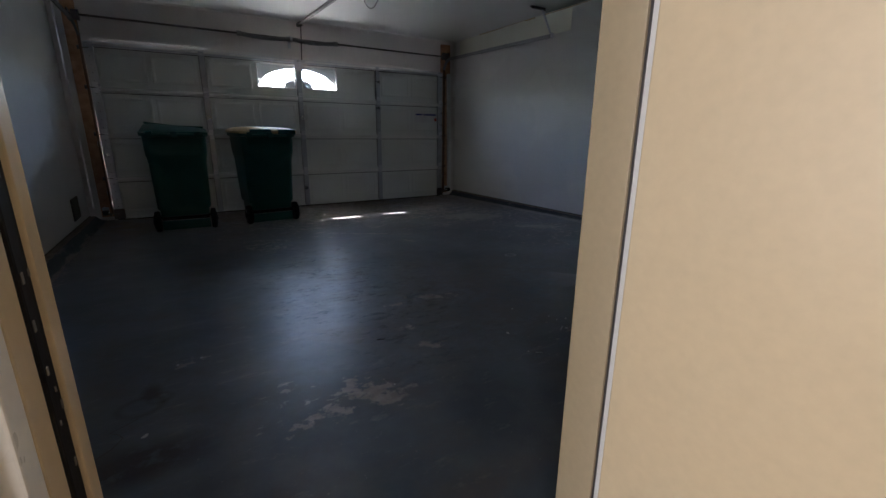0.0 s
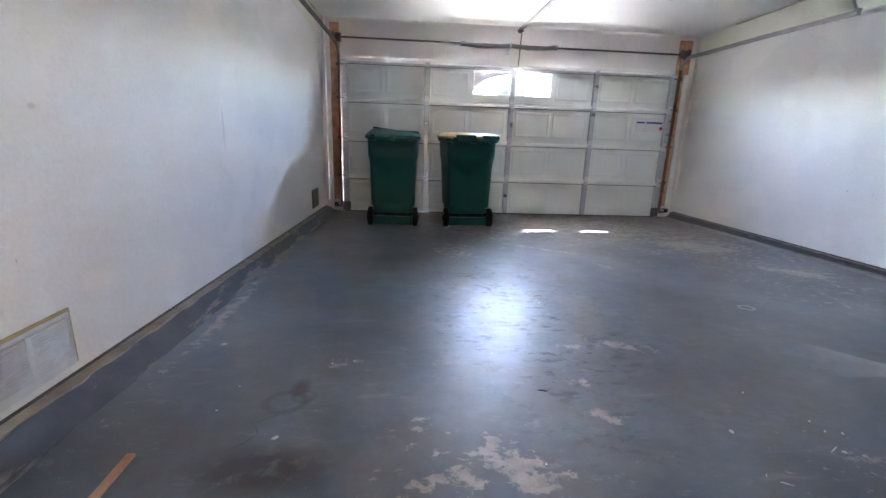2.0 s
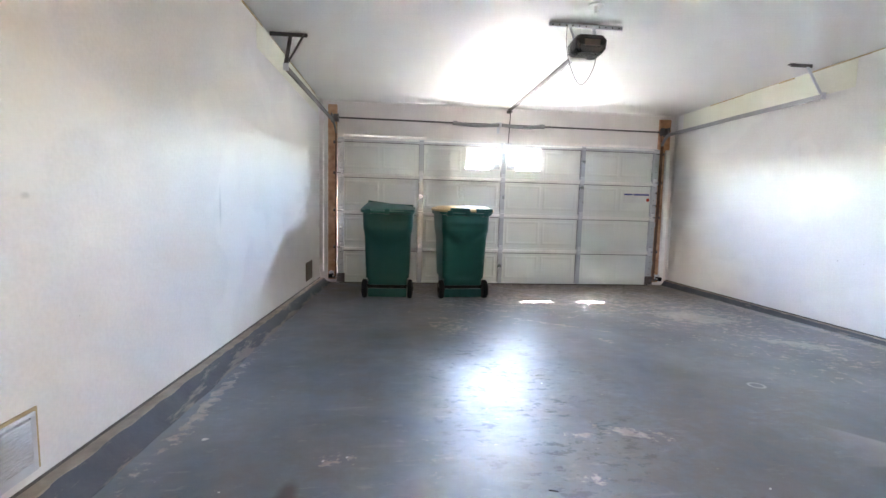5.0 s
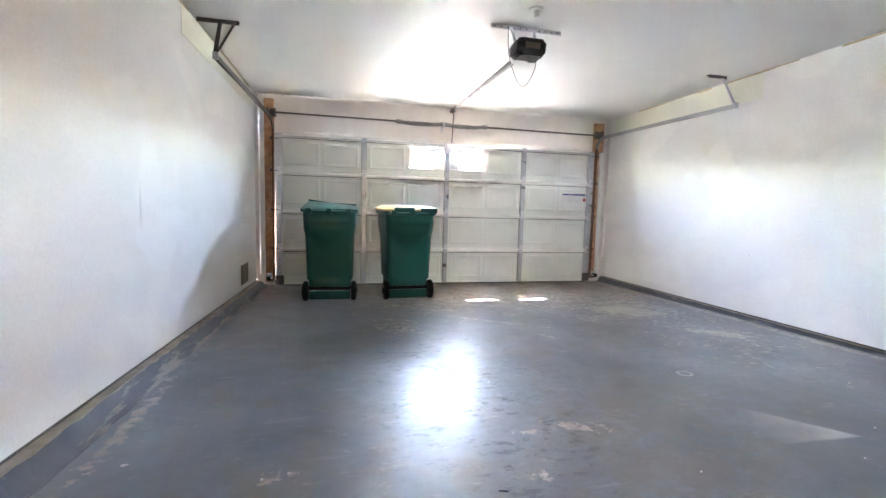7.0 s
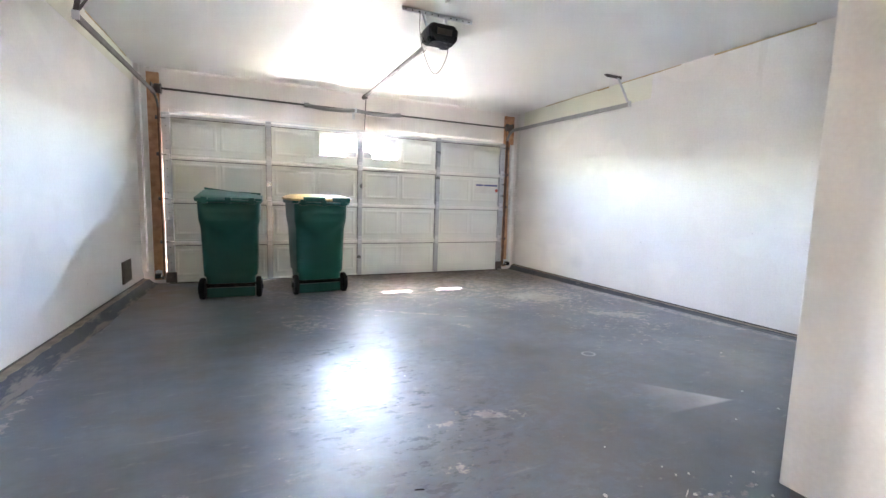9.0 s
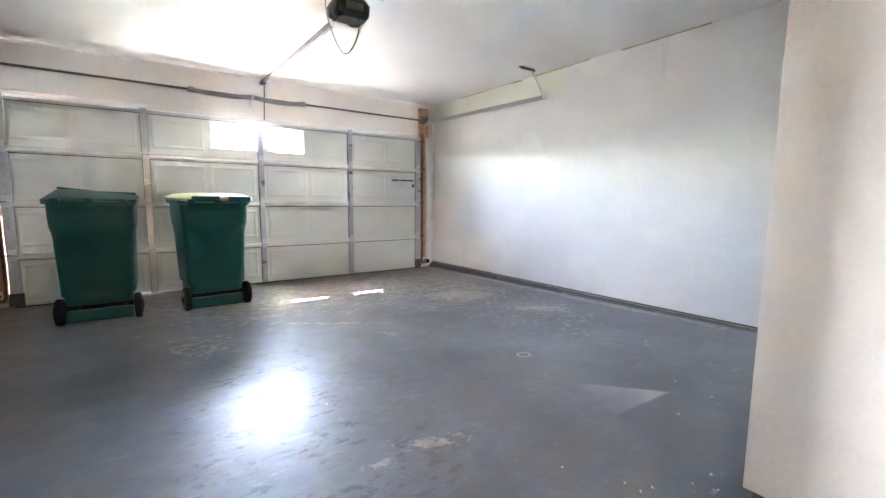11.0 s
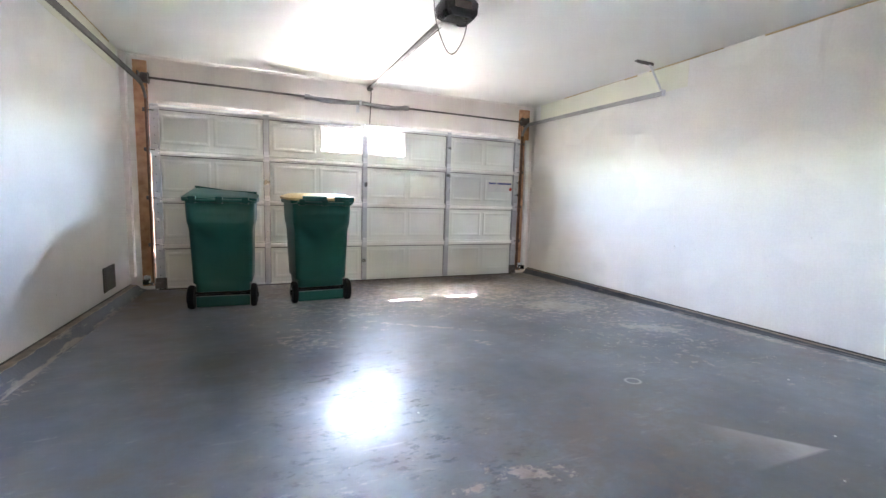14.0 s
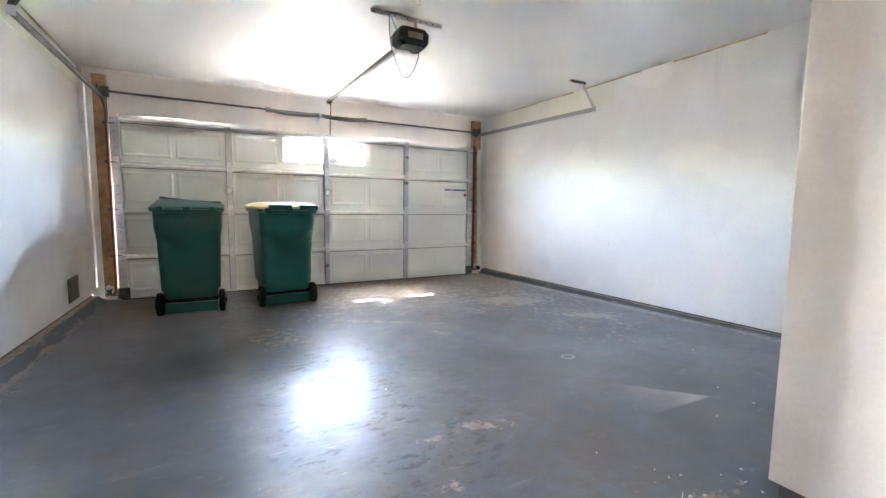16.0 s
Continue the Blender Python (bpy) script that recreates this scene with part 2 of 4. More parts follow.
    for args, w in (((-1.39, -5.16, 0.10, 0.10, 0, 0.7), 0.16), ((-1.13, -5.24, 0.10, 0.085, 20, 0.7), 0.17), ((-1.27, -5.37, 0.22, 0.08, 6, 0.7), 0.16), ((-1.03, -5.39, 0.09, 0.08, 0, 0.7), 0.165),
                    ((-0.67, -5.09, 0.10, 0.06, -30, 0.5), 0.19), ((-0.68, -4.86, 0.07, 0.05, 0, 0.6), 0.16), ((-0.36, -4.50, 0.17, 0.07, -25, 0.5), 0.23), ((-0.60, -4.52, 0.08, 0.05, 0, 0.6), 0.18),
                    ((-1.72, -4.67, 0.08, 0.04, 15, 0.5), 0.19), ((-0.98, -2.6, 0.25, 0.35, 0, 0.6), 0.12), ((-2.49, -3.3, 0.045, 2.6, 1.5, 0.6), 0.12), ((-2.44, -4.1, 0.05, 0.40, 2, 0.4), 0.12),
                    ((0.06, -2.48, 0.50, 0.035, -34, 0.8), 0.15), ((1.62, -2.16, 0.30, 0.16, -30, 0.6), 0.17), ((1.88, -3.13, 0.22, 0.10, -40, 0.6), 0.15), ((0.26, -3.01, 0.10, 0.05, -50, 0.6), 0.16),
                    ((1.8, -3.2, 1.0, 1.2, 10, 0.6), 0.115), ((2.55, -3.0, 0.06, 2.6, 0, 0.6), 0.13), ((0.0, -5.35, 0.35, 0.12, 0, 0.6), 0.10)):
        zone = math_("ADD", zone, math_("MULTIPLY", spot(*args), w))
    scrape = tex(15.0, 9, 0.70, (1.0, 1.3, 1.0))
    patch = ramp(math_("ADD", math_("ADD", math_("MULTIPLY", scrape, 0.80), math_("MULTIPLY", mid, 0.20)), zone), 0.655, 0.700)
    bare = mix(ramp(fine, 0.4, 0.6), (0.31, 0.25, 0.195), (0.45, 0.385, 0.315))
    col = mix(math_("MULTIPLY", patch, 0.60), col, bare)
    # darker, rubbed blotches and faint pale scuffs
    blot = ramp(tex(5.5, 7, 0.70, (1.0, 1.25, 1.0)), 0.47, 0.62)
    col = mix(math_("MULTIPLY", blot, 0.24), col, (0.055, 0.057, 0.060))
    scuff = math_("MULTIPLY", ramp(tex(7.0, 8, 0.75, (1.0, 2.4, 1.0)), 0.58, 0.66), 0.35)
    col = mix(scuff, col, (0.26, 0.245, 0.225))
    # brown grime in blotches
    grime = math_("MULTIPLY", math_("ADD", ramp(tex(2.6, 8, 0.74, (1.0, 1.2, 1.0)), 0.50, 0.64), math_("MULTIPLY", math_("ADD", spot(0.35, -4.35, 0.75, 0.45, 0, 0.6), spot(-0.3, -4.9, 0.6, 0.3, 0, 0.6)), ramp(scrape, 0.42, 0.58))), 0.55)
    grime = math_("MINIMUM", grime, 0.75)
    col = mix(math_("MULTIPLY", grime, math_("SUBTRACT", 1.0, patch)), col, (0.095, 0.078, 0.068))
    # long pale drag marks
    drag = math_("MULTIPLY", ramp(tex(2.2, 6, 0.7, (1.0, 7.0, 1.0)), 0.60, 0.70), ramp(cloud, 0.40, 0.60))
    col = mix(math_("MULTIPLY", drag, 0.35), col, (0.34, 0.32, 0.29))
    # pale dusty rub and dark oil stains
    mp = n.new("ShaderNodeMapping")
    mp.vector_type = "TEXTURE"
    mp.inputs["Location"].default_value = (0.985, -4.855, 0)
    mp.inputs["Rotation"].default_value = (0, 0, radians(154))
    l.new(geo.outputs["Position"], mp.inputs[0])
    loc = n.new("ShaderNodeSeparateXYZ")
    l.new(mp.outputs[0], loc.inputs[0])
    av = n.new("ShaderNodeMath")
    av.operation = "ABSOLUTE"
    l.new(loc.outputs["Y"], av.inputs[0])
    inside = ramp(math_("SUBTRACT", math_("MULTIPLY", loc.outputs["X"], 0.45), av.outputs[0]), 0.0, 0.02)
    rub = math_("MULTIPLY", math_("MULTIPLY", inside, ramp(loc.outputs["X"], 0.50, 0.12)), ramp(mid, 0.1, 0.6))
    col = mix(math_("MULTIPLY", rub, 0.75), col, (0.42, 0.41, 0.40))
    oil = math_("ADD", math_("MULTIPLY", math_("ADD", spot(-1.88, -5.32, 0.17, 0.09, 0, 0.5), spot(-1.86, -4.87, 0.03, 0.05, 0, 0.6)), ramp(fine, 0.24, 0.46)), math_("MULTIPLY", ring(-1.89, -4.97, 0.072, 0.35), 0.55))
    oil = math_("ADD", oil, math_("MULTIPLY", ring(-1.83, -4.935, 0.04, 0.45), 0.4))
    col = mix(math_("MINIMUM", math_("MULTIPLY", oil, 1.0), 0.9), col, (0.032, 0.024, 0.019))
    col = mix(math_("MULTIPLY", ring(0.756, -3.969, 0.045, 0.3), 0.7), col, (0.42, 0.41, 0.39))
    flecks = ramp(grit, 0.70, 0.74)
    col = mix(math_("MULTIPLY", flecks, 0.5), col, (0.33, 0.32, 0.30))
    damp = math_("MULTIPLY", ramp(sep.outputs["Y"], -1.9, -0.7), ramp(mid, 0.28, 0.52))
    col = mix(math_("MULTIPLY", math_("MULTIPLY", damp, 0.8), math_("SUBTRACT", 1.0, patch)), col, (0.185, 0.15, 0.12))
    flakes = math_("MULTIPLY", ramp(tex(13.0, 6, 0.70, (1.0, 2.0, 1.0)), 0.535, 0.585), math_("MULTIPLY", spot(-0.75, -4.05, 0.42, 1.0, 0, 0.7), ramp(tex(4.5, 3), 0.42, 0.56)))
    col = mix(math_("MULTIPLY", flakes, 0.05), col, (0.05, 0.046, 0.044))
    l.new(col, b.inputs["Base Color"])
    rough = n.new("ShaderNodeMapRange")
    rough.inputs[3].default_value, rough.inputs[4].default_value = 0.32, 0.43
    l.new(mid, rough.inputs[0])
    r2 = math_("ADD", rough.outputs[0], math_("MULTIPLY", patch, 0.02))
    dull = math_("MULTIPLY", ramp(tex(6.5, 9, 0.76, (1.0, 1.35, 1.0)), 0.50, 0.545), spot(-0.75, -4.25, 0.62, 1.15, 0, 0.4))
    r2 = math_("ADD", r2, math_("MULTIPLY", dull, 0.10))
    r2 = math_("ADD", r2, math_("ADD", math_("MULTIPLY", flakes, 0.35), math_("MULTIPLY", damp, 0.12)))
    l.new(r2, b.inputs["Roughness"])
    bp = n.new("ShaderNodeBump")
    bp.inputs["Strength"].default_value, bp.inputs["Distance"].default_value = 0.45, 0.02
    ripple = tex(4.0, 3, 0.5)
    crinkle = ramp(tex(17.0, 6, 0.65), 0.40, 0.60)
    relief = math_("ADD", math_("MULTIPLY", ripple, 0.20), math_("MULTIPLY", crinkle, 0.018))
    relief = math_("ADD", relief, math_("MULTIPLY", math_("SUBTRACT", 1.0, flakes), 0.045))
    relief = math_("ADD", relief, math_("MULTIPLY", math_("MULTIPLY", tex(9.0, 6, 0.6), spot(-0.75, -4.2, 0.75, 1.25, 0, 0.3)), 0.08))
    l.new(math_("SUBTRACT", relief, math_("MULTIPLY", patch, 0.08)), bp.inputs["Height"])
    l.new(bp.outputs[0], b.inputs["Normal"])
    l.new(math_("SUBTRACT", 0.60, math_("ADD", math_("MULTIPLY", damp, 0.45), math_("MULTIPLY", flakes, 0.50))), b.inputs["Specular IOR Level"])
    # the paint's worn glaze: glossy where it holds, gone on bare and flaked spots
    glaze = math_("SUBTRACT", math_("SUBTRACT", math_("ADD", 0.17, math_("MULTIPLY", ramp(tex(7.0, 6, 0.66, (1.0, 1.6, 1.0)), 0.38, 0.60), 0.16)), math_("MULTIPLY", flakes, 0.33)), math_("MULTIPLY", patch, 0.45))
    glaze = math_("SUBTRACT", glaze, math_("ADD", math_("MULTIPLY", damp, 0.36), math_("MULTIPLY", dull, 0.12)))
    l.new(glaze, b.inputs["Coat Weight"])
    l.new(math_("ADD", 0.165, math_("MULTIPLY", mid, 0.12)), b.inputs["Coat Roughness"])
    l.new(bp.outputs[0], b.inputs["Coat Normal"])
    return mat


FLOORPAINT = floor_material("grey_floor_paint")
CURBPAINT = material("worn_curb_paint", (0.058, 0.066, 0.082), 0.6, second=(0.10, 0.105, 0.115), scale=5.0, amount=0.8, bump=0.3, bump_scale=30)


def add_scrapes(mat, colour, stretch, low, high, amount):
    """Ragged bare patches, drawn out along the wall."""
    n, l = mat.node_tree.nodes, mat.node_tree.links
    b = n["Principled BSDF"]
    old = b.inputs["Base Color"].links[0].from_socket
    geo, mp, t = n.new("ShaderNodeNewGeometry"), n.new("ShaderNodeMapping"), n.new("ShaderNodeTexNoise")
    mp.inputs["Scale"].default_value = stretch
    t.inputs["Scale"].default_value, t.inputs["Detail"].default_value, t.inputs["Roughness"].default_value = 1.0, 7.0, 0.68
    l.new(geo.outputs["Position"], mp.inputs[0])
    l.new(mp.outputs[0], t.inputs["Vector"])
    r = n.new("ShaderNodeMapRange")
    r.inputs[1].default_value, r.inputs[2].default_value, r.inputs[4].default_value = low, high, amount
    # scraped barest along the foot of the west footing
    sep, foot, more = n.new("ShaderNodeSeparateXYZ"), n.new("ShaderNodeMapRange"), n.new("ShaderNodeMath")
    l.new(geo.outputs["Position"], sep.inputs[0])
    foot.inputs[1].default_value, foot.inputs[2].default_value, foot.inputs[4].default_value = -2.60, -2.545, 0.11
    l.new(sep.outputs["X"], foot.inputs[0])
    foot_top = n.new("ShaderNodeMath")
    foot_top.operation = "LESS_THAN"
    foot_top.inputs[1].default_value = 0.0
    l.new(sep.outputs["X"], foot_top.inputs[0])
    both = n.new("ShaderNodeMath")
    both.operation = "MULTIPLY"
    l.new(foot.outputs[0], both.inputs[0])
    l.new(foot_top.outputs[0], both.inputs[1])
    l.new(t.outputs["Fac"], more.inputs[0])
    l.new(both.outputs[0], more.inputs[1])
    l.new(more.outputs[0], r.inputs[0])
    m = n.new("ShaderNodeMix")
    m.data_type = "RGBA"
    l.new(r.outputs[0], m.inputs[0])
    l.new(old, m.inputs[6])
    m.inputs[7].default_value = (*colour, 1)
    l.new(m.outputs[2], b.inputs["Base Color"])


add_scrapes(CURBPAINT, (0.36, 0.31, 0.25), (14.0, 2.2, 14.0), 0.58, 0.65, 0.5)

LEDGE = material("bare_ledge", (0.36, 0.30, 0.23), 0.8, second=(0.20, 0.17, 0.14), scale=9, amount=0.8, bump=0.3, bump_scale=50)

# ---- shapes ----


def box(bm, x0, x1, y0, y1, z0, z1, bevel=0.0, m=None):
    r = bmesh.ops.create_cube(bm, size=1.0)
    vs = r["verts"]
    bmesh.ops.scale(bm, vec=(x1 - x0, y1 - y0, z1 - z0), verts=vs)
    bmesh.ops.translate(bm, vec=((x0 + x1) / 2, (y0 + y1) / 2, (z0 + z1) / 2), verts=vs)
    if bevel:
        es = list({e for v in vs for e in v.link_edges})
        out = bmesh.ops.bevel(bm, geom=es, offset=bevel, segments=2, profile=0.6, affect='EDGES')
        vs = list({v for f in out["faces"] for v in f.verts} | {v for v in vs if v.is_valid})
    if m is not None:
        bmesh.ops.transform(bm, matrix=m, verts=vs)
    return vs


def rod(bm, p0, p1, r, sides=12, r2=None):
    p0, p1 = Vector(p0), Vector(p1)
    d = p1 - p0
    out = bmesh.ops.create_cone(bm, cap_ends=True, segments=sides, radius1=r, radius2=r if r2 is None else r2, depth=d.length)
    m = Matrix.Translation((p0 + p1) / 2) @ d.to_track_quat("Z", "Y").to_matrix().to_4x4()
    bmesh.ops.transform(bm, matrix=m, verts=out["verts"])
    return out["verts"]


def sweep(bm, points, section, up=(0, 0, 1), closed=True):
    """A section, in metres (side, up), carried along the points."""
    pts = [Vector(p) for p in points]
    rings = []
    for i, p in enumerate(pts):
        d = (pts[min(i + 1, len(pts) - 1)] - pts[max(i - 1, 0)]).normalized()
        side = d.cross(Vector(up)).normalized()
        top = side.cross(d).normalized()
        rings.append([bm.verts.new(p + side * a + top * b) for a, b in section])
    k = len(section)
    for r0, r1 in zip(rings, rings[1:]):
        for i in range(k if closed else k - 1):
            bm.faces.new((r0[i], r0[(i + 1) % k], r1[(i + 1) % k], r1[i]))
    if closed:
        bm.faces.new(rings[0][::-1])
        bm.faces.new(rings[-1])


def circle(r, k=8):
    return [(r * math.cos(2 * math.pi * i / k), r * math.sin(2 * math.pi * i / k)) for i in range(k)]


def loft(bm, rings, caps=True):
    vs = [[bm.verts.new(p) for p in ring] for ring in rings]
    k = len(vs[0])
    for a, b in zip(vs, vs[1:]):
        for i in range(k):
            bm.faces.new((a[i], a[(i + 1) % k], b[(i + 1) % k], b[i]))
    if caps:
        bm.faces.new(vs[0][::-1])
        bm.faces.new(vs[-1])


def rounded(x0, x1, y0, y1, z, r=0.05, n=4):
    out = []
    for cx, cy, a0 in ((x1 - r, y1 - r, 0), (x0 + r, y1 - r, 90), (x0 + r, y0 + r, 180), (x1 - r, y0 + r, 270)):
        for i in range(n + 1):
            a = radians(a0 + 90 * i / n)
            out.append((cx + r * math.cos(a), cy + r * math.sin(a), z))
    return out


def part(name, bm, mat, parent=None, label="", smooth=False):
    bmesh.ops.recalc_face_normals(bm, faces=bm.faces)
    me = bpy.data.meshes.new(name)
    bm.to_mesh(me)
    bm.free()
    me.materials.append(mat)
    if smooth:
        for p in me.polygons:
            p.use_smooth = True
        me.set_sharp_from_angle(angle=radians(40))
    ob = new(name, me)
    if parent is not None:
        ob.parent = parent
    if label:
        tagged(ob, label)
    return ob


def thing(name, at=(0, 0, 0), label="", category="", group="", kind=""):
    ob = new(name)
    ob.empty_display_size = 0.1
    ob.location = at
    return tagged(ob, label, category, group, kind)


def boxpart(name, dims, mat, parent=None, bevel=0.0, label=""):
    bm = bmesh.new()
    box(bm, *dims, bevel=bevel)
    return part(name, bm, mat, parent, label)


def solid(name, dims, mat, label, category, kind="structure", bevel=0.0):
    ob = boxpart(name, dims, mat, bevel=bevel)
    return tagged(ob, label, category, kind=kind)


XL, XR, ZC, YB = -2.68, 2.72, 2.635, -6.19    # garage walls, ceiling, back wall


def ground(y):
    """The garage slab falls towards the door."""
    return -0.02 * y


# ---- the setting ----
bm = bmesh.new()
nx, ny = 24, 40
grid = [[bm.verts.new((-2.9 + 5.9 * i / nx, 0.1 - 6.42 * j / ny, ground(0.1 - 6.42 * j / ny) + 0.002 * noise.noise((i * 0.7, j * 0.7, 3)))) for i in range(nx + 1)] for j in range(ny + 1)]
for j in range(ny):
    for i in range(nx):
        bm.faces.new((grid[j][i], grid[j][i + 1], grid[j + 1][i + 1], grid[j + 1][i]))
low = bmesh.ops.extrude_face_region(bm, geom=list(bm.faces))
bmesh.ops.translate(bm, vec=(0, 0, -0.15), verts=[v for v in low["geom"] if isinstance(v, bmesh.types.BMVert)])
tagged(part("floor", bm, FLOORPAINT, smooth=True), "worn dark grey painted concrete garage floor, scuffed", "floor", kind="structure")


def wedge_wall(name, x0, x1, base0, base1, y0, y1, label):
    """A side wall whose foot rises along with the slab: base0 at y0, base1 at y1."""
    bm = bmesh.new()
    loft(bm, [[(x0, y0, base0), (x1, y0, base0), (x1, y0, ZC), (x0, y0, ZC)], [(x0, y1, base1), (x1, y1, base1), (x1, y1, ZC), (x0, y1, ZC)]])
    tagged(part(name, bm, WALL), label, "wall", kind="structure")


wedge_wall("wall_west", XL - 0.12, XL, 0.075, 0.215, 0.20, YB, "white semi-gloss painted garage wall, scuffed")
wedge_wall("wall_east", XR, XR + 0.12, 0.085, 0.122, 0.06, YB - 0.12, "white semi-gloss painted garage wall")


def curb(name, wall, outer, foot, top0, top1):
    """A footing that slopes from a narrow ledge at the wall down to the slab, foot metres out."""
    s = 1 if wall < 0 else -1
    rings, ledge = [], []
    shelf = 0.42 * foot
    steps = 80
    for i in range(steps + 1):
        y = 0.05 + (YB - 0.05) * i / steps
        top = top0 + (top1 - top0) * i / steps - 0.014
        w = 0.016 * noise.noise((i * 0.45, wall, 0))
        v = 0.010 * noise.noise((i * 0.9, wall, 5))
        g = ground(y)
        mid_z = g + 0.35 * (top - g)
        rings.append([(outer, y, g - 0.05), (wall + s * (foot + 0.02 + w), y, g - 0.05), (wall + s * (foot + w), y, g + 0.003),
                      (wall + s * (shelf + 0.35 * (foot - shelf) + v), y, mid_z), (wall + s * (shelf + v), y, top - 0.008), (wall + s * (shelf - 0.009), y, top), (outer, y, top)])
        ledge.append([(wall - s * 0.05, y, top - 0.01), (wall + s * (shelf - 0.005 + v), y, top - 0.01), (wall + s * (shelf - 0.009 + v), y, top + 0.003), (wall - s * 0.05, y, top + 0.004)])
    bm = bmesh.new()
    loft(bm, rings)
    tagged(part(name, bm, CURBPAINT, smooth=True), "sloping concrete wall footing with worn blue-grey paint", "curb", kind="structure")
    bm = bmesh.new()
    loft(bm, ledge)
    tagged(part(name + "_ledge", bm, LEDGE), "bare dusty brown ledge on the wall footing", "curb", kind="structure")


curb("curb_west", XL, XL - 0.12, 0.150, 0.075, 0.215)
curb("curb_east", XR, XR + 0.12, 0.085, 0.085, 0.122)

solid("ceiling", (XL - 0.12, XR + 0.12, YB - 0.12, 0.20, ZC, ZC + 0.12), CEIL, "white painted garage ceiling", "ceiling")
# front wall with the door opening; daylight shows in a crack beside its corner casing
CRACK = -2.632
bm = bmesh.new()
box(bm, CRACK + 0.007, XR + 0.12, 0.06, 0.20, 2.155, ZC)
box(bm, XL, -2.432, 0.06, 0.20, -0.2, 0.16)
box(bm, XL, CRACK, 0.0, 0.20, 0.16, ZC - 0.002)
box(bm, CRACK + 0.007, -2.432, 0.06, 0.20, 0.16, 1.40)
box(bm, CRACK + 0.007, -2.35, 0.06, 0.20, 1.40, 2.155)
# stops at the west slit, added to dim the daylight through it
box(bm, -2.475, -2.37, 0.062, 0.198, -0.03, 1.398)
box(bm, -2.4315, -2.41, 0.025, 0.0615, -0.03, 0.14)
box(bm, 2.35, XR + 0.12, 0.06, 0.20, -0.2, 2.155)
# boards behind the door head, added to cut the daylight leaking over it
box(bm, -2.349, -0.95, 0.069, 0.199, 1.95, 2.154)
box(bm, 0.74, 2.349, 0.069, 0.199, 1.95, 2.154)
box(bm, -0.95, 0.74, 0.074, 0.199, 2.045, 2.154)
tagged(part("wall_south", bm, HEADER), "off-white painted header wall over the garage door", "wall", kind="structure")
# back wall with the doorway into the house
bm = bmesh.new()
DL, DR = -1.780, -0.970
box(bm, XL - 0.12, DL - 0.03, YB - 0.12, YB, -0.1, ZC)
box(bm, DR + 0.03, XR, YB - 0.12, YB, -0.1, ZC)
box(bm, DL - 0.03, DR + 0.03, YB - 0.12, YB, 2.20, ZC)
tagged(part("wall_north", bm, WALL), "white painted back wall of the garage", "wall", kind="structure")
# closet that stands out from the back wall
bm = bmesh.new()
box(bm, 0.284, XR - 0.005, YB + 0.004, -5.434, 0.166, ZC - 0.003, 0.004)
tagged(part("wall_closet", bm, WALL), "white painted boxed-out closet wall with a sharp corner", "wall", kind="structure")
boxpart("curb_closet", (0.31, XR - 0.05, YB + 0.004, -5.46, 0.05, 0.164), CURBPAINT)
tagged(bpy.data.objects["curb_closet"], "recessed concrete footing under the closet wall", "curb", kind="structure")

# doorway: jambs, stops, weatherstrip and the open door
door = thing("door_1", (DR, -6.37, 0.13), "beige painted house door standing wide open into the house", "door", kind="structure")
bm = bmesh.new()
box(bm, -0.143, -0.098, -0.82, -0.018, 0.01, 2.03, 0.003)
leaf = part("door_leaf", bm, BEIGE, door)
leaf.rotation_euler[2] = radians(5)
for z in (0.25, 1.93):
    bm = bmesh.new()
    rod(bm, (-0.018, 0.012, z - 0.045), (-0.018, 0.012, z + 0.045), 0.007)
    box(bm, -0.016, -0.002, 0.012, 0.05, z - 0.045, z + 0.045)
    part("hinge", bm, WHITE, door, "white painted hinge")
frame_thing = thing("door_frame", (0, 0, 0), "beige painted timber door frame with a white rebate", "door frame", kind="structure")
bm = bmesh.new()
box(bm, DR, DR + 0.03, -6.285, YB - 0.001, 0.12, 2.17, 0.002)
part("jamb", bm, BEIGE, frame_thing)
bm = bmesh.new()
box(bm, DR + 0.008, DR + 0.03, -6.36, -6.289, 0.12, 2.17)
part("rebate", bm, WHITE, frame_thing, "white painted rebate with screw holes")
bm = bmesh.new()
box(bm, DR + 0.006, DR + 0.02, -6.2892, -6.2848, 0.12, 2.17)
part("joint_gap", bm, DARKSTEEL, frame_thing, "dark gap beside the jamb")
for z, y, r in ((1.260, -6.3125, 0.0045), (1.233, -6.303, 0.0038), (1.209, -6.3125, 0.0045), (1.181, -6.304, 0.0035), (1.169, -6.311, 0.002)):
    bm = bmesh.new()
    rod(bm, (DR + 0.0065, y, z), (DR + 0.0085, y, z), 0.75 * r, 10)
    part("screw_hole", bm, CORD, frame_thing)
bm = bmesh.new()
box(bm, DL - 0.03, DL, -6.229, YB - 0.001, 0.12, 2.17, 0.002)
part("jamb", bm, BEIGE, frame_thing)
bm = bmesh.new()
box(bm, DL - 0.024, DL - 0.004, -6.268, -6.231, 0.14, 2.16, 0.004)
strip = part("weatherstrip", bm, RUBBER, frame_thing, "black worn rubber weatherstrip")
rs = random.Random(3)
for i in range(26):
    z, y = rs.uniform(0.2, 1.3), rs.uniform(-6.264, -6.236)
    bm = bmesh.new()
    d = rs.uniform(0.4, 1.0)
    box(bm, DL - 0.0045, DL - 0.0030, y - 0.0025 * d, y + 0.0025 * d, z - 0.006 * d, z + 0.006 * d)
    part("paint_speck", bm, CORD, strip, "grey paint speck")
bm = bmesh.new()
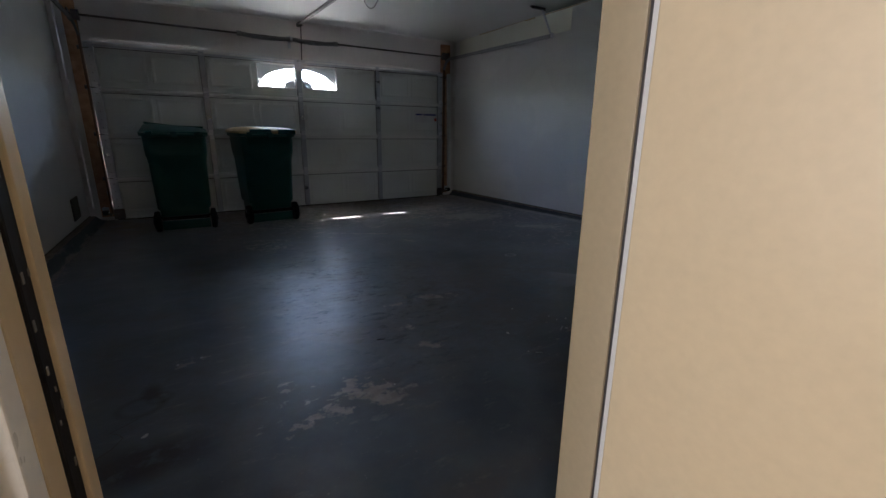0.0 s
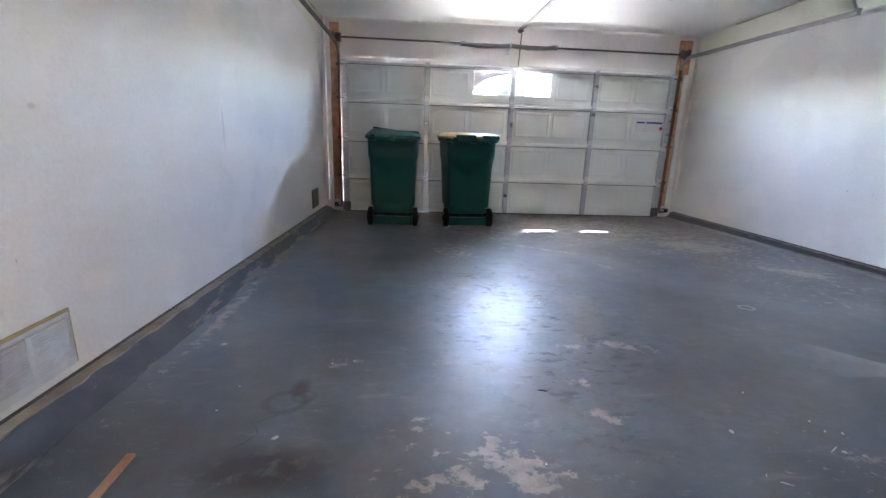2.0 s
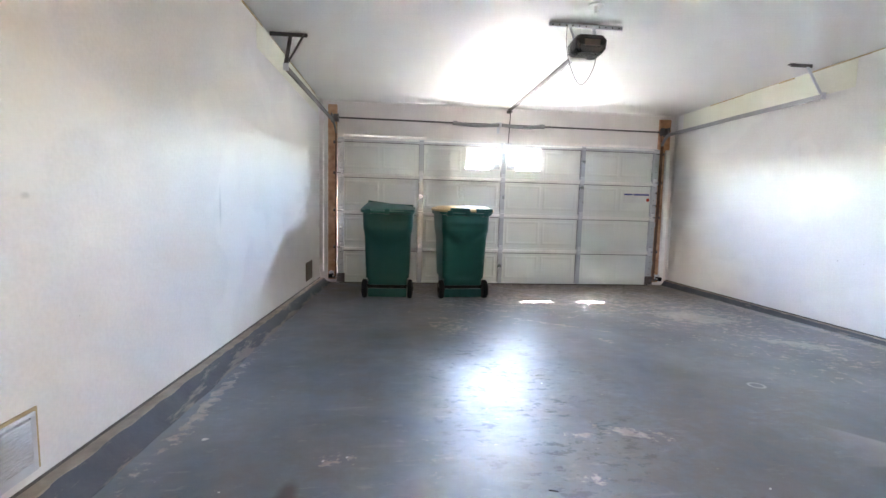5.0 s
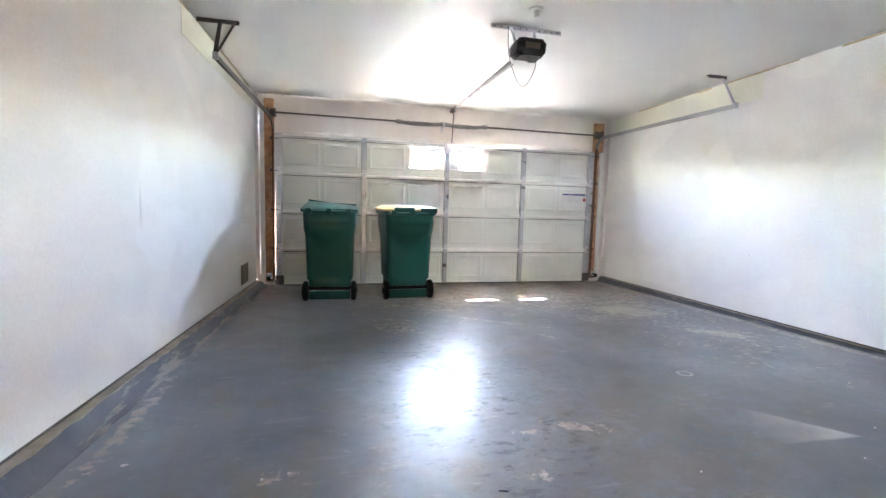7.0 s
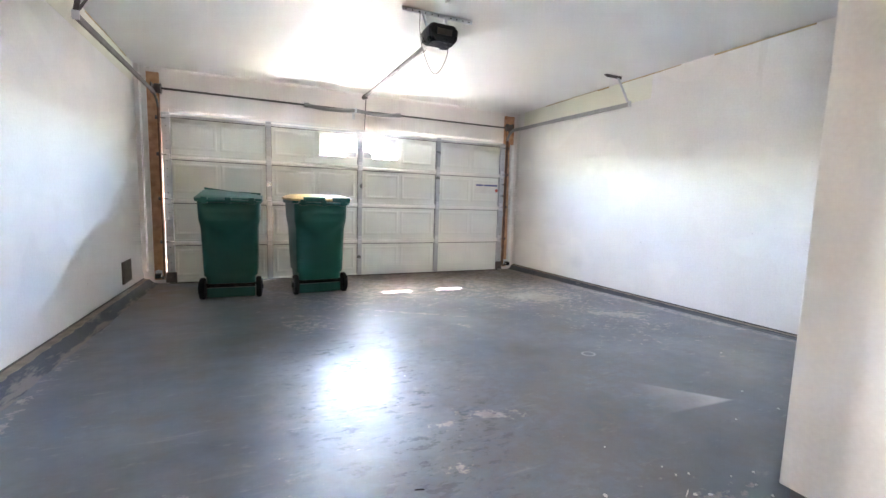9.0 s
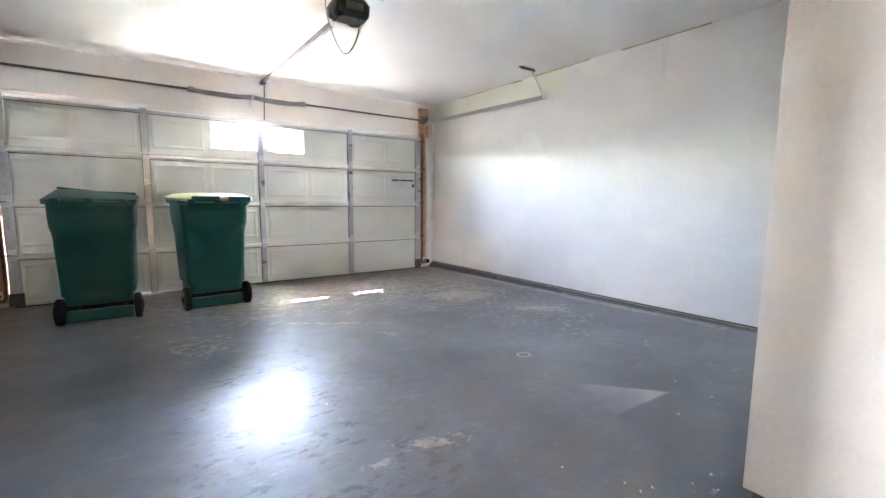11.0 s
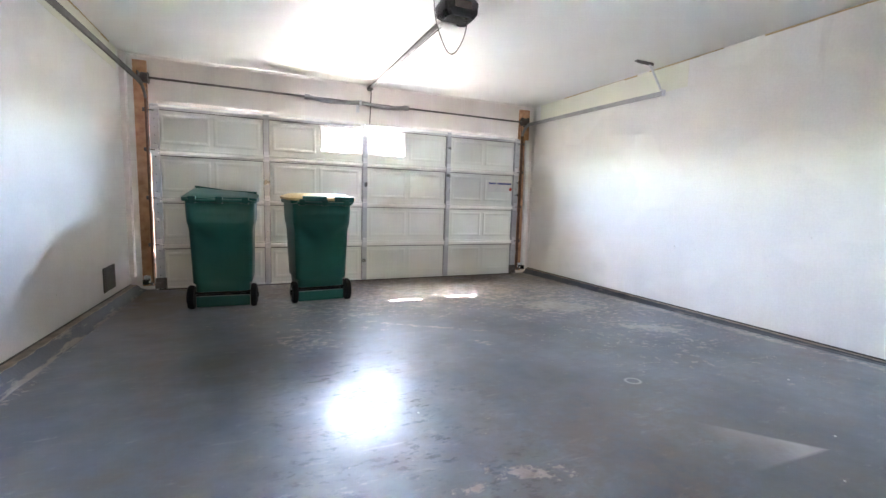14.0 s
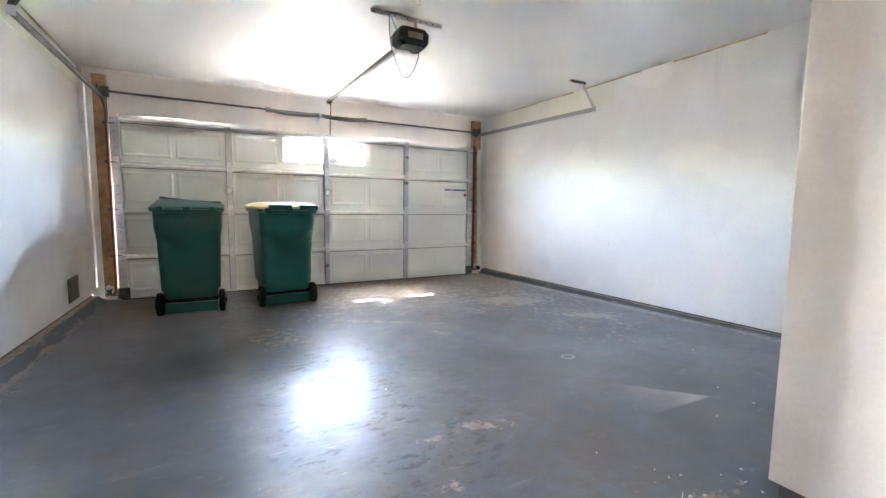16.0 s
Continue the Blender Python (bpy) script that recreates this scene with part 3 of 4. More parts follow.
box(bm, DL - 0.03, DL - 0.006, -6.318, -6.271, 0.12, 2.17, 0.002)
part("rebate", bm, BEIGE, frame_thing)
bm = bmesh.new()
box(bm, DL - 0.03, DL - 0.006, -6.36, -6.321, 0.12, 2.17, 0.003)
part("rebate_edge", bm, WHITE, frame_thing, "white painted edge of the rebate")
bm = bmesh.new()
box(bm, DL - 0.03, DR + 0.03, -6.30, YB - 0.001, 2.17, 2.198)
part("head_jamb", bm, BEIGE, frame_thing)
bm = bmesh.new()
box(bm, DL - 0.10, DL - 0.02, -6.378, -6.364, 0.13, 2.25, 0.003)
part("casing", bm, WHITE, frame_thing, "white painted casing")

# the room behind the doorway, seen only at its door
solid("house_floor", (-4.4, 0.9, -9.6, -6.315, 0.0, 0.13), HOUSEFLOOR, "brown vinyl floor of the house", "floor")
solid("house_ceiling", (-4.4, 0.9, -9.6, -6.315, 2.60, 2.70), CEIL, "white ceiling of the house room", "ceiling")
bm = bmesh.new()
box(bm, -4.5, -4.4, -9.6, -6.315, 0, 2.7)
box(bm, 0.9, 1.0, -9.6, -6.315, 0, 2.7)
box(bm, -4.5, 1.0, -9.7, -9.6, 0, 2.7)
box(bm, -4.4, DL - 0.03, -6.36, -6.315, 0, 2.7)
box(bm, DR + 0.03, 0.9, -6.36, -6.315, 0, 2.7)
box(bm, DL - 0.03, DR + 0.03, -6.36, -6.315, 2.2, 2.7)
tagged(part("house_wall", bm, BEIGE), "beige painted walls of the house room", "wall", kind="structure")

# outside: drive, eave, and unseen far foliage added to block the low sky
solid("ground", (-400, 400, 0.10, 800, -0.35, -0.03), ASPHALT, "pale sunlit concrete drive and ground outside", "ground")
solid("eave", (-6, 6, 0.20, 0.675, 2.645, 2.80), BRICK, "painted eave over the garage door", "roof")
# foliage row out of view, its height set to shape light on the walls
bm = bmesh.new()
rnd = random.Random(5)
for i in range(60):
    x = -45 + 1.5 * i
    h = rnd.uniform(2.3, 4.5)
    bmesh.ops.create_icosphere(bm, subdivisions=2, radius=1.0, matrix=Matrix.Translation((x, 20 + rnd.uniform(-1, 1), h * 0.45)) @ Matrix.Diagonal((1.4, 1.2, h * 0.55, 1)))
for v in bm.verts:
    v.co += 0.25 * noise.noise_vector(v.co * 1.3)
tagged(part("hedge", bm, SKYBLOCK), "unseen row of dark green foliage added to block the low sky", "hedge", kind="stuff")

# ---- garage door ----
garage_door = thing("garage_door", (0, 0, 0), "closed grey-white sectional steel garage door with two small panes", "garage door")
SEC = [0.012, 0.535, 1.067, 1.600, 2.105]
STILES = [-1.22, 0.0, 1.22]
HALF = 2.40
WX, WZ0, WZ1 = 0.575, 1.705, 2.045      # window half-width, foot and head


def raised(bm, x0, x1, z0, z1, y):
    """An embossed panel: a sunk border round a flat field."""
    def ring(i, d):
        return [(x0 + i, y + d, z0 + i), (x1 - i, y + d, z0 + i), (x1 - i, y + d, z1 - i), (x0 + i, y + d, z1 - i)]
    loft(bm, [ring(0, 0.004), ring(0, -0.0004), ring(0.011, -0.0036), ring(0.026, -0.0036), ring(0.042, -0.0007), ring(0.041, 0.004)])


bounds = [-HALF, *STILES, HALF]
for k in range(4):
    z0, z1 = SEC[k] + 0.002, SEC[k + 1] - 0.002
    bm = bmesh.new()
    if k < 3:
        box(bm, -HALF, HALF, 0.0, 0.045, z0, z1)
    else:
        box(bm, -HALF, -WX, 0.0, 0.045, z0, z1)
        box(bm, WX, HALF, 0.0, 0.045, z0, z1)
        box(bm, -WX, WX, 0.0, 0.045, z0, WZ0)
        box(bm, -WX, WX, 0.0, 0.045, WZ1, z1)
    # folded lips along the joints
    box(bm, -HALF, HALF, -0.020, 0.0, z0, z0 + 0.020, 0.003)
    if k:
        box(bm, -HALF, HALF, 0.012, 0.044, z0 - 0.012, z0 + 0.001)
    section = part("section", bm, DOORSKIN, garage_door)
    # rails are paler than the skin: the light they catch is in their colour
    rail = [(0.0, z1 - 0.050), (-0.004, z1 - 0.050), (-0.004, z1 - 0.040), (-0.036, z1 - 0.040), (-0.040, z1 - 0.034), (-0.030, z1 - 0.001), (0.0, z1)]
    for a, b in zip(bounds, bounds[1:]):
        bm = bmesh.new()
        loft(bm, [[(x, y, z) for y, z in rail] for x in (a + 0.034, b - 0.034)])
        part("rail", bm, RAIL, section, "folded steel rail, coloured paler for the light it catches")
        # dark strip that paints in the shade below the rail
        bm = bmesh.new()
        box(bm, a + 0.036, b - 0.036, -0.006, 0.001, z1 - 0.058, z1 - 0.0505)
        part("under_rail_shade", bm, DARKLINE, section, "dark line painted in for the shade under the rail")
    for a, b in zip(bounds, bounds[1:]):
        for h in range(2):
            w = (b - a - 0.10) / 2
            x0 = a + 0.05 + h * w + 0.02
            if k == 3 and a >= -1.3 and b <= 1.3 and abs(x0 + w / 2) < WX + 0.2:
                continue
            bm = bmesh.new()
            raised(bm, x0, x0 + w - 0.04, z0 + 0.075, z1 - 0.095, 0.0)
            part("panel", bm, DOORSKIN, section)
    for x in STILES:
        bm = bmesh.new()
        box(bm, x - 0.032, x + 0.032, -0.034, -0.002, z0 + 0.004, z1 - 0.004, 0.003)
        box(bm, x - 0.012, x + 0.012, -0.037, -0.033, z0 + 0.02, z1 - 0.02, 0.001)
        stile = part("stile", bm, STILE, garage_door, "galvanised steel stile")
        bm = bmesh.new()
        box(bm, x - 0.0365, x - 0.0325, -0.006, 0.001, z0 + 0.02, z1 - 0.06)
        box(bm, x + 0.0325, x + 0.0365, -0.006, 0.001, z0 + 0.02, z1 - 0.06)
        part("seam", bm, DARKLINE, stile, "dark seam along the stile")
    for x in (-HALF + 0.03, HALF - 0.03):
        bm = bmesh.new()
        box(bm, x - 0.045, x + 0.045, -0.036, -0.002, z0 + 0.004, z1 - 0.004, 0.003)
        stile = part("end_stile", bm, STILE, garage_door, "galvanised steel end stile with punched holes")
        for i in range(5):
            z = z0 + 0.07 + i * (z1 - z0 - 0.14) / 4
            bm = bmesh.new()
            rod(bm, (x, -0.0375, z), (x, -0.0355, z), 0.005, 10)
            part("hole", bm, DARKSTEEL, stile)
for z in SEC[1:4]:
    for x in (-HALF + 0.03, *STILES, HALF - 0.03):
        bm = bmesh.new()
        box(bm, x - 0.028, x + 0.028, -0.042, -0.034, z - 0.06, z - 0.006, 0.002)
        box(bm, x - 0.028, x + 0.028, -0.042, -0.034, z + 0.006, z + 0.06, 0.002)
        rod(bm, (x - 0.03, -0.045, z), (x + 0.03, -0.045, z), 0.009)
        part("hinge", bm, STEEL, garage_door, "steel hinge")
for s in (-1, 1):
    for z in (0.09, *SEC[1:4], 2.03):
        bm = bmesh.new()
        rod(bm, (s * 2.37, -0.05, z), (s * 2.46, -0.05, z), 0.006)
        rod(bm, (s * 2.445, -0.05, z), (s * 2.47, -0.05, z), 0.022, 14)
        part("roller", bm, DARKSTEEL, garage_door, "dark steel roller")
# strut along the head, seal along the foot
bm = bmesh.new()
box(bm, -HALF, HALF, -0.055, -0.002, 2.062, 2.070)
box(bm, -HALF, HALF, -0.012, -0.004, 2.066, 2.112)
box(bm, -HALF, HALF, -0.055, -0.049, 2.050, 2.074)
part("top_strut", bm, STEEL, garage_door, "galvanised top strut")
# white board added to keep daylight from leaking over the door's middle
for a, b in ((-1.15, 0.75),):
    boxpart("leak_block_strip", (a, b, 0.050, 0.056, 2.06, 2.155), WHITE, garage_door, 0.002, "white strip added over the door to block the light leak")
for a, b in ((-HALF, -1.52), (-1.16, HALF)):
    boxpart("bottom_seal", (a, b, 0.002, 0.05, -0.03, 0.012), RUBBER, garage_door, 0.004, "black rubber bottom seal")
boxpart("bottom_seal", (-1.52, -1.16, 0.002, 0.05, -0.03, 0.006), RUBBER, garage_door, 0.002, "torn rubber bottom seal")
bm = bmesh.new()
box(bm, -0.06, 0.06, -0.05, -0.037, 1.95, 2.10, 0.003)
box(bm, -0.015, 0.09, -0.10, -0.05, 2.07, 2.10, 0.003)
part("arm_bracket", bm, STEEL, garage_door)
# bottom lift brackets
for s in (-1, 1):
    bm = bmesh.new()
    box(bm, s * 2.37 - 0.06, s * 2.37 + 0.06, -0.045, -0.036, 0.02, 0.15, 0.003)
    part("lift_bracket", bm, DARKSTEEL, garage_door)

# the two panes: frame, sunburst insert, glass
win = thing("window", (0, 0, 0), "", "")
win.parent = garage_door
tagged(win, "two-pane window with a white sunburst insert")
for a, b in ((-WX, -0.03), (0.03, WX)):
    bm = bmesh.new()
    t = 0.022
    box(bm, a, b, -0.010, 0.055, WZ0, WZ0 + t, 0.004)
    box(bm, a, b, -0.010, 0.055, WZ1 - t, WZ1, 0.004)
    box(bm, a, a + t, -0.010, 0.055, WZ0 + t, WZ1 - t, 0.004)
    box(bm, b - t, b, -0.010, 0.055, WZ0 + t, WZ1 - t, 0.004)
    part("window_frame", bm, WHITE, win)
    bm = bmesh.new()
    box(bm, a + t, b - t, 0.020, 0.024, WZ0 + t, WZ1 - t)
    pane = part("pane", bm, GLASS, win)
    pane.visible_shadow = False
boxpart("mullion", (-0.03, 0.03, 0.0, 0.045, WZ0, WZ1), WHITE, win)
# pale strips added for the light caught on the frame's inner edges
for a, b in ((-WX + 0.012, -0.036), (0.036, WX - 0.012)):
    bm = bmesh.new()
    box(bm, a, b, 0.018, 0.024, WZ1 - 0.020, WZ1 - 0.008)
    box(bm, a, b, 0.018, 0.024, WZ0 + 0.008, WZ0 + 0.020)
    box(bm, a, a + 0.012, 0.018, 0.024, WZ0 + 0.020, WZ1 - 0.020)
    box(bm, b - 0.012, b, 0.018, 0.024, WZ0 + 0.020, WZ1 - 0.020)
    part("lit_pane_rim", bm, RIM, win, "pale rim added round the pane for its lit edge")
ZH = WZ0 + 0.022            # foot of the sunburst
RX, RZ = 0.535, 0.262       # its half-width and height
for s in (-1, 1):
    # the corner outside the arch is a pale plastic plate
    bm = bmesh.new()
    out, inn = [], []
    for i in range(13):
        a = radians(8 + 82 * i / 12)
        inn.append((s * RX * math.cos(a), ZH + RZ * math.sin(a)))
    front, back = [], []
    for y, store in ((0.026, front), (0.031, back)):
        for x, z in inn:
            store.append((bm.verts.new((x, y, z)), bm.verts.new((x, y, WZ1 - 0.02))))
    for i in range(12):
        bm.faces.new((front[i][0], front[i + 1][0], front[i + 1][1], front[i][1]))
        bm.faces.new((back[i][0], back[i][1], back[i + 1][1], back[i + 1][0]))
        bm.faces.new((front[i][0], back[i][0], back[i + 1][0], front[i + 1][0]))
    box(bm, min(s * RX * math.cos(radians(8)), s * 0.555), max(s * RX * math.cos(radians(8)), s * 0.555), 0.026, 0.031, ZH + 0.03, WZ1 - 0.02)
    part("corner_insert", bm, FROST, win, "grey shaded corner of the sunburst insert")
    bm = bmesh.new()
    hub = [(0.022, ZH - 0.004)] + [(0.205 * math.cos(radians(a)), ZH + 0.125 * math.sin(radians(a))) for a in range(0, 83, 9)] + [(0.022, ZH + 0.125)]
    loft(bm, [[(s * x, y, z) for x, z in hub] for y in (0.0255, 0.0315)])
    part("sunburst_hub", bm, FROST, win)
    for a in (30, 58):
        c, d = math.cos(radians(a)), math.sin(radians(a))
        bm = bmesh.new()
        sweep(bm, [(s * 0.195 * c, 0.0285, ZH + 0.12 * d), (s * RX * c, 0.0285, ZH + RZ * d)], [(-0.004, -0.004), (0.004, -0.004), (0.004, 0.004), (-0.004, 0.004)], up=(0, 1, 0))
        part("sunburst_ray", bm, WHITE, win)

# maker's sticker: a dark line of print and a red mark, lettering unreadable
sticker = thing("door_sticker", (2.10, -0.001, 1.41), "white maker's sticker with blue print and a red mark", "sticker")
boxpart("paper", (-0.21, 0.23, -0.0085, -0.0065, -0.125, 0.03), PAPER, sticker)
for a, b in ((-0.195, -0.07), (-0.045, 0.20)):
    boxpart("print_bar", (a, b, -0.0105, -0.0085, -0.008, 0.016), BLUE, sticker, label="dark blue bar of print")
bm = bmesh.new()
rod(bm, (0.19, -0.0105, -0.075), (0.19, -0.0085, -0.075), 0.026, 16)
part("red_mark", bm, RED, sticker)

# ---- timber, tracks, torsion bar ----
for s, x0, x1 in ((-1, -2.560, -2.432), (1, 2.425, 2.600)):
    bm = bmesh.new()
    box(bm, x0, x1, 0.018, 0.059, 0.05, 2.565, 0.003)
    ob = tagged(part("jamb_board", bm, TIMBER), "bare red-brown timber board beside the garage door", "board", group="door jamb boards")
    if s < 0:
        continue        # this corner stands open by a crack and has no trim
    bm = bmesh.new()
    quarter = [(0.0, 0.059)] + [(0.016 * math.sin(radians(a)), 0.059 - 0.030 * math.cos(radians(a))) for a in range(0, 91, 15)]
    loft(bm, [[(XR - 0.003 - a, b, z) for a, b in quarter] for z in (0.10, ZC - 0.004)])
    part("corner_trim", bm, WHITE, smooth=True)
boxpart("jamb_strip_west", (-2.620, -2.566, 0.036, 0.0585, 0.10, 2.50), WHITE)
tagged(bpy.data.objects["jamb_strip_west"], "pale pinkish white strip beside the timber board", "trim", kind="structure")
bm = bmesh.new()
sweep(bm, [(2.592, 0.0, 0.055), (2.580, 0.0, 1.0), (2.562, 0.0, 2.10)], [(-0.034, -0.016), (-0.022, -0.026), (0.022, -0.026), (0.034, -0.016), (0.034, 0.014), (-0.034, 0.014)], up=(0, 1, 0))
tagged(part("jamb_strip_east", bm, RAIL), "pale grey metal angle strip over the timber board", "trim", kind="structure")
for ob in [o for o in bpy.data.objects if o.name.startswith("corner_trim")]:
    tagged(ob, "narrow white gloss corner trim", "trim", kind="structure")
solid("trim_header", (XL + 0.065, XR - 0.04, 0.042, 0.059, ZC - 0.022, ZC - 0.002), WHITE, "white bead along the top of the header", "trim")


def track(side):
    """A rolled steel track: upright, bend and level run, on its hanger."""
    x = side * 2.465
    tr = thing("door_track", (x, -0.05, 0.0), "galvanised steel track for the garage door rollers, hung from the ceiling", "door track", "door tracks")
    u = [(-0.010, -0.022), (0.010, -0.022), (0.010, -0.019), (-0.007, -0.019), (-0.007, 0.019), (0.010, 0.019), (0.010, 0.022), (-0.010, 0.022)]
    if side < 0:
        u = [(-a, b) for a, b in u][::-1]
    lean = -side * 0.028        # the upright stands a little nearer the door than the level run
    end = -2.49
    bend = [(lean * (1 - i / 9), -0.16 + 0.16 * math.cos(radians(10 * i)), 2.15 + 0.16 * math.sin(radians(10 * i))) for i in range(10)]
    for name, pts, mat in (("upright_rail", [(lean, 0, 0.10), (lean, 0, 1.0), (lean, 0, 2.15)], RUST), ("rail", bend + [(0, -1.4, 2.295), (0, end, 2.275)], RAILSTEEL if side < 0 else TRACKSTEEL)):
        bm = bmesh.new()
        rings = []
        for i, p in enumerate(pts):
            q0, q1 = Vector(pts[max(i - 1, 0)]), Vector(pts[min(i + 1, len(pts) - 1)])
            d = (q1 - q0).normalized()
            nrm = Vector((1, 0, 0)).cross(d).normalized()
            rings.append([tuple(Vector(p) + Vector((1, 0, 0)) * a + nrm * b) for a, b in u])
        loft(bm, rings)
        part(name, bm, mat, tr)
    for z in (0.35, 0.95, 1.6):
        bm = bmesh.new()
        box(bm, lean - 0.02, lean + 0.02, 0.026, 0.070, z - 0.03, z + 0.03, 0.003)
        part("bracket", bm, STEEL, tr)
    bm = bmesh.new()
    sweep(bm, [(side * 0.012, end + 0.02, 2.27), (side * 0.012, end + 0.22, ZC - 0.006)], [(-0.016, -0.003), (0.016, -0.003), (0.016, 0.003), (-0.016, 0.003)])
    part("hanger", bm, DARKSTEEL if side < 0 else STEEL, tr)
    if side < 0:
        bm = bmesh.new()
        sweep(bm, [(0.0, end + 0.06, 2.33), (0.11, end + 0.20, ZC - 0.006)], [(-0.014, -0.003), (0.014, -0.003), (0.014, 0.003), (-0.014, 0.003)])
        part("brace", bm, DARKSTEEL, tr)
    a, b = (-0.19, 0.13) if side < 0 else (-0.17, 0.06)
    bm = bmesh.new()
    box(bm, a, b, end + 0.205, end + 0.245, ZC - 0.012, ZC - 0.001, 0.002)
    box(bm, a, b, end + 0.205, end + 0.210, ZC - 0.035, ZC - 0.010)
    part("ceiling_plate", bm, DARKSTEEL, tr, "dark steel angle screwed to the ceiling")
    bm = bmesh.new()
    box(bm, -0.022, 0.022, end - 0.003, end + 0.004, 2.25, 2.31, 0.002)
    part("stop", bm, STEEL, tr)
    return tr


track(-1)
track(1)

torsion = thing("torsion_bar", (0, -0.08, 2.36), "dark steel torsion shaft with a grey coil spring, above a door", "torsion spring")
bm = bmesh.new()
rod(bm, (-2.50, 0, 0.006), (2.50, 0, -0.006), 0.0125, 12)
part("shaft", bm, DARKSTEEL, torsion)
for a, b in ((-0.745, -0.10), (-0.07, 0.545)):
    bm = bmesh.new()
    pts, turns = [], 62
    for i in range(turns * 8 + 1):
        f = i / (turns * 8)
        an = 2 * math.pi * turns * f
        sag = -0.022 * math.sin(math.pi * f)
        pts.append((a + (b - a) * f, 0.024 * math.cos(an), 0.024 * math.sin(an) + sag))
    sweep(bm, pts, circle(0.0052, 4), up=(1, 0.01, 0))
    part("coil_spring", bm, TRACKSTEEL, torsion, "grey steel coil spring", smooth=True)
for x in (-0.745, 0.545):
    bm = bmesh.new()
    rod(bm, (x - 0.03, 0, 0), (x + 0.03, 0, 0), 0.032, 16)
    part("cone", bm, TRACKSTEEL, torsion)
bm = bmesh.new()
box(bm, -0.105, -0.065, 0.125, 0.138, -0.10, 0.06, 0.003)
box(bm, -0.09, -0.08, 0.0, 0.13, -0.03, 0.03, 0.002)
rod(bm, (-0.10, 0, 0), (-0.07, 0, 0), 0.035, 16)
part("centre_bracket", bm, STEEL, torsion)
for s in (-1, 1):
    bm = bmesh.new()
    rod(bm, (s * 2.40, 0, 0), (s * 2.46, 0, 0), 0.055, 20)
    rod(bm, (s * 2.395, 0, 0), (s * 2.40, 0, 0), 0.062, 20)
    part("cable_drum", bm, DARKSTEEL, torsion, smooth=True)
    bm = bmesh.new()
    box(bm, s * 2.49 - 0.006, s * 2.49 + 0.006, -0.05, 0.098, -0.06, 0.06, 0.003)
    part("end_bearing_plate", bm, DARKSTEEL, torsion)
    bm = bmesh.new()
    rod(bm, (s * 2.425, 0.045, -0.02), (s * 2.425, 0.035, -2.27), 0.003, 6)
    part("cable", bm, DARKSTEEL, torsion)

# foot of the west corner: a photo-eye sensor on its bracket; another at the east
for s in (-1, 1):
    eye_thing = thing("safety_sensor", (s * 2.50, -0.10, 0.12), "small dark safety sensor on a bent bracket by the door track", "sensor", "door safety sensors")
    bm = bmesh.new()
    box(bm, -0.03, 0.03, -0.04, 0.04, -0.03, 0.03, 0.006)
    part("housing", bm, BLACK, eye_thing)
    bm = bmesh.new()
    box(bm, -0.035, 0.035, 0.04, 0.055, -0.02, 0.06, 0.002)
    box(bm, -0.02, -0.012, 0.05, 0.158, 0.02, 0.06, 0.002)
    part("bracket", bm, STEEL, eye_thing)
    bm = bmesh.new()
    rod(bm, (-s * 0.03, -0.01, 0), (-s * 0.036, -0.01, 0), 0.012, 12)
    part("lens", bm, WHITE, eye_thing)

# ---- opener ----
opener = thing("garage_opener", (-0.075, -3.02, 2.405), "black garage door opener hung from steel angles under the ceiling", "garage door opener")
bm = bmesh.new()
loft(bm, [rounded(-0.085, 0.095, -0.10, 0.06, -0.075, 0.03), rounded(-0.115, 0.12, -0.115, 0.09, -0.045, 0.035), rounded(-0.12, 0.125, -0.12, 0.10, 0.02, 0.035), rounded(-0.10, 0.105, -0.10, 0.09, 0.055, 0.03)])
part("motor_housing", bm, BLACK, opener, smooth=True)
bm = bmesh.new()
loft(bm, [rounded(-0.085, 0.03, 0.03, 0.115, -0.080, 0.025), rounded(-0.105, 0.045, 0.03, 0.13, -0.045, 0.025), rounded(-0.105, 0.045, 0.03, 0.13, 0.0, 0.025)])
part("lamp_lens", bm, WHITE, opener, "translucent white lamp lens", smooth=True)
bm = bmesh.new()
box(bm, -0.06, 0.06, -0.1255, -0.119, -0.03, 0.015, 0.002)
part("control_panel", bm, DARKGRILLE, opener)
bm = bmesh.new()
sweep(bm, [(-0.03, 0.08, -0.02), (0.135, 2.96, 0.18)], [(-0.014, -0.010), (0.014, -0.010), (0.014, 0.012), (-0.014, 0.012)])
part("rail", bm, RAILSTEEL, opener, "galvanised steel rail")
bm = bmesh.new()
rod(bm, (-0.02, 0.10, -0.045), (0.135, 2.92, 0.155), 0.004, 6)
part("chain", bm, DARKSTEEL, opener)
# cross angle on the ceiling and two drop straps
bm = bmesh.new()
box(bm, -0.255, 0.355, 0.135, 0.165, 0.222, 0.227)
box(bm, -0.255, 0.355, 0.135, 0.139, 0.196, 0.226)
part("ceiling_angle", bm, STEEL, opener, "punched steel angle on the ceiling")
for k in range(11):
    bm = bmesh.new()
    rod(bm, (-0.225 + 0.055 * k, 0.1335, 0.21), (-0.225 + 0.055 * k, 0.136, 0.21), 0.006, 8)
    part("hole", bm, DARKSTEEL, opener)
for x, x2 in ((-0.09, -0.06), (0.11, 0.10)):
    bm = bmesh.new()
    sweep(bm, [(x, 0.13, 0.21), (x2, 0.05, 0.03)], [(-0.013, -0.002), (0.013, -0.002), (0.013, 0.002), (-0.013, 0.002)])
    part("drop_strap", bm, STEEL, opener)
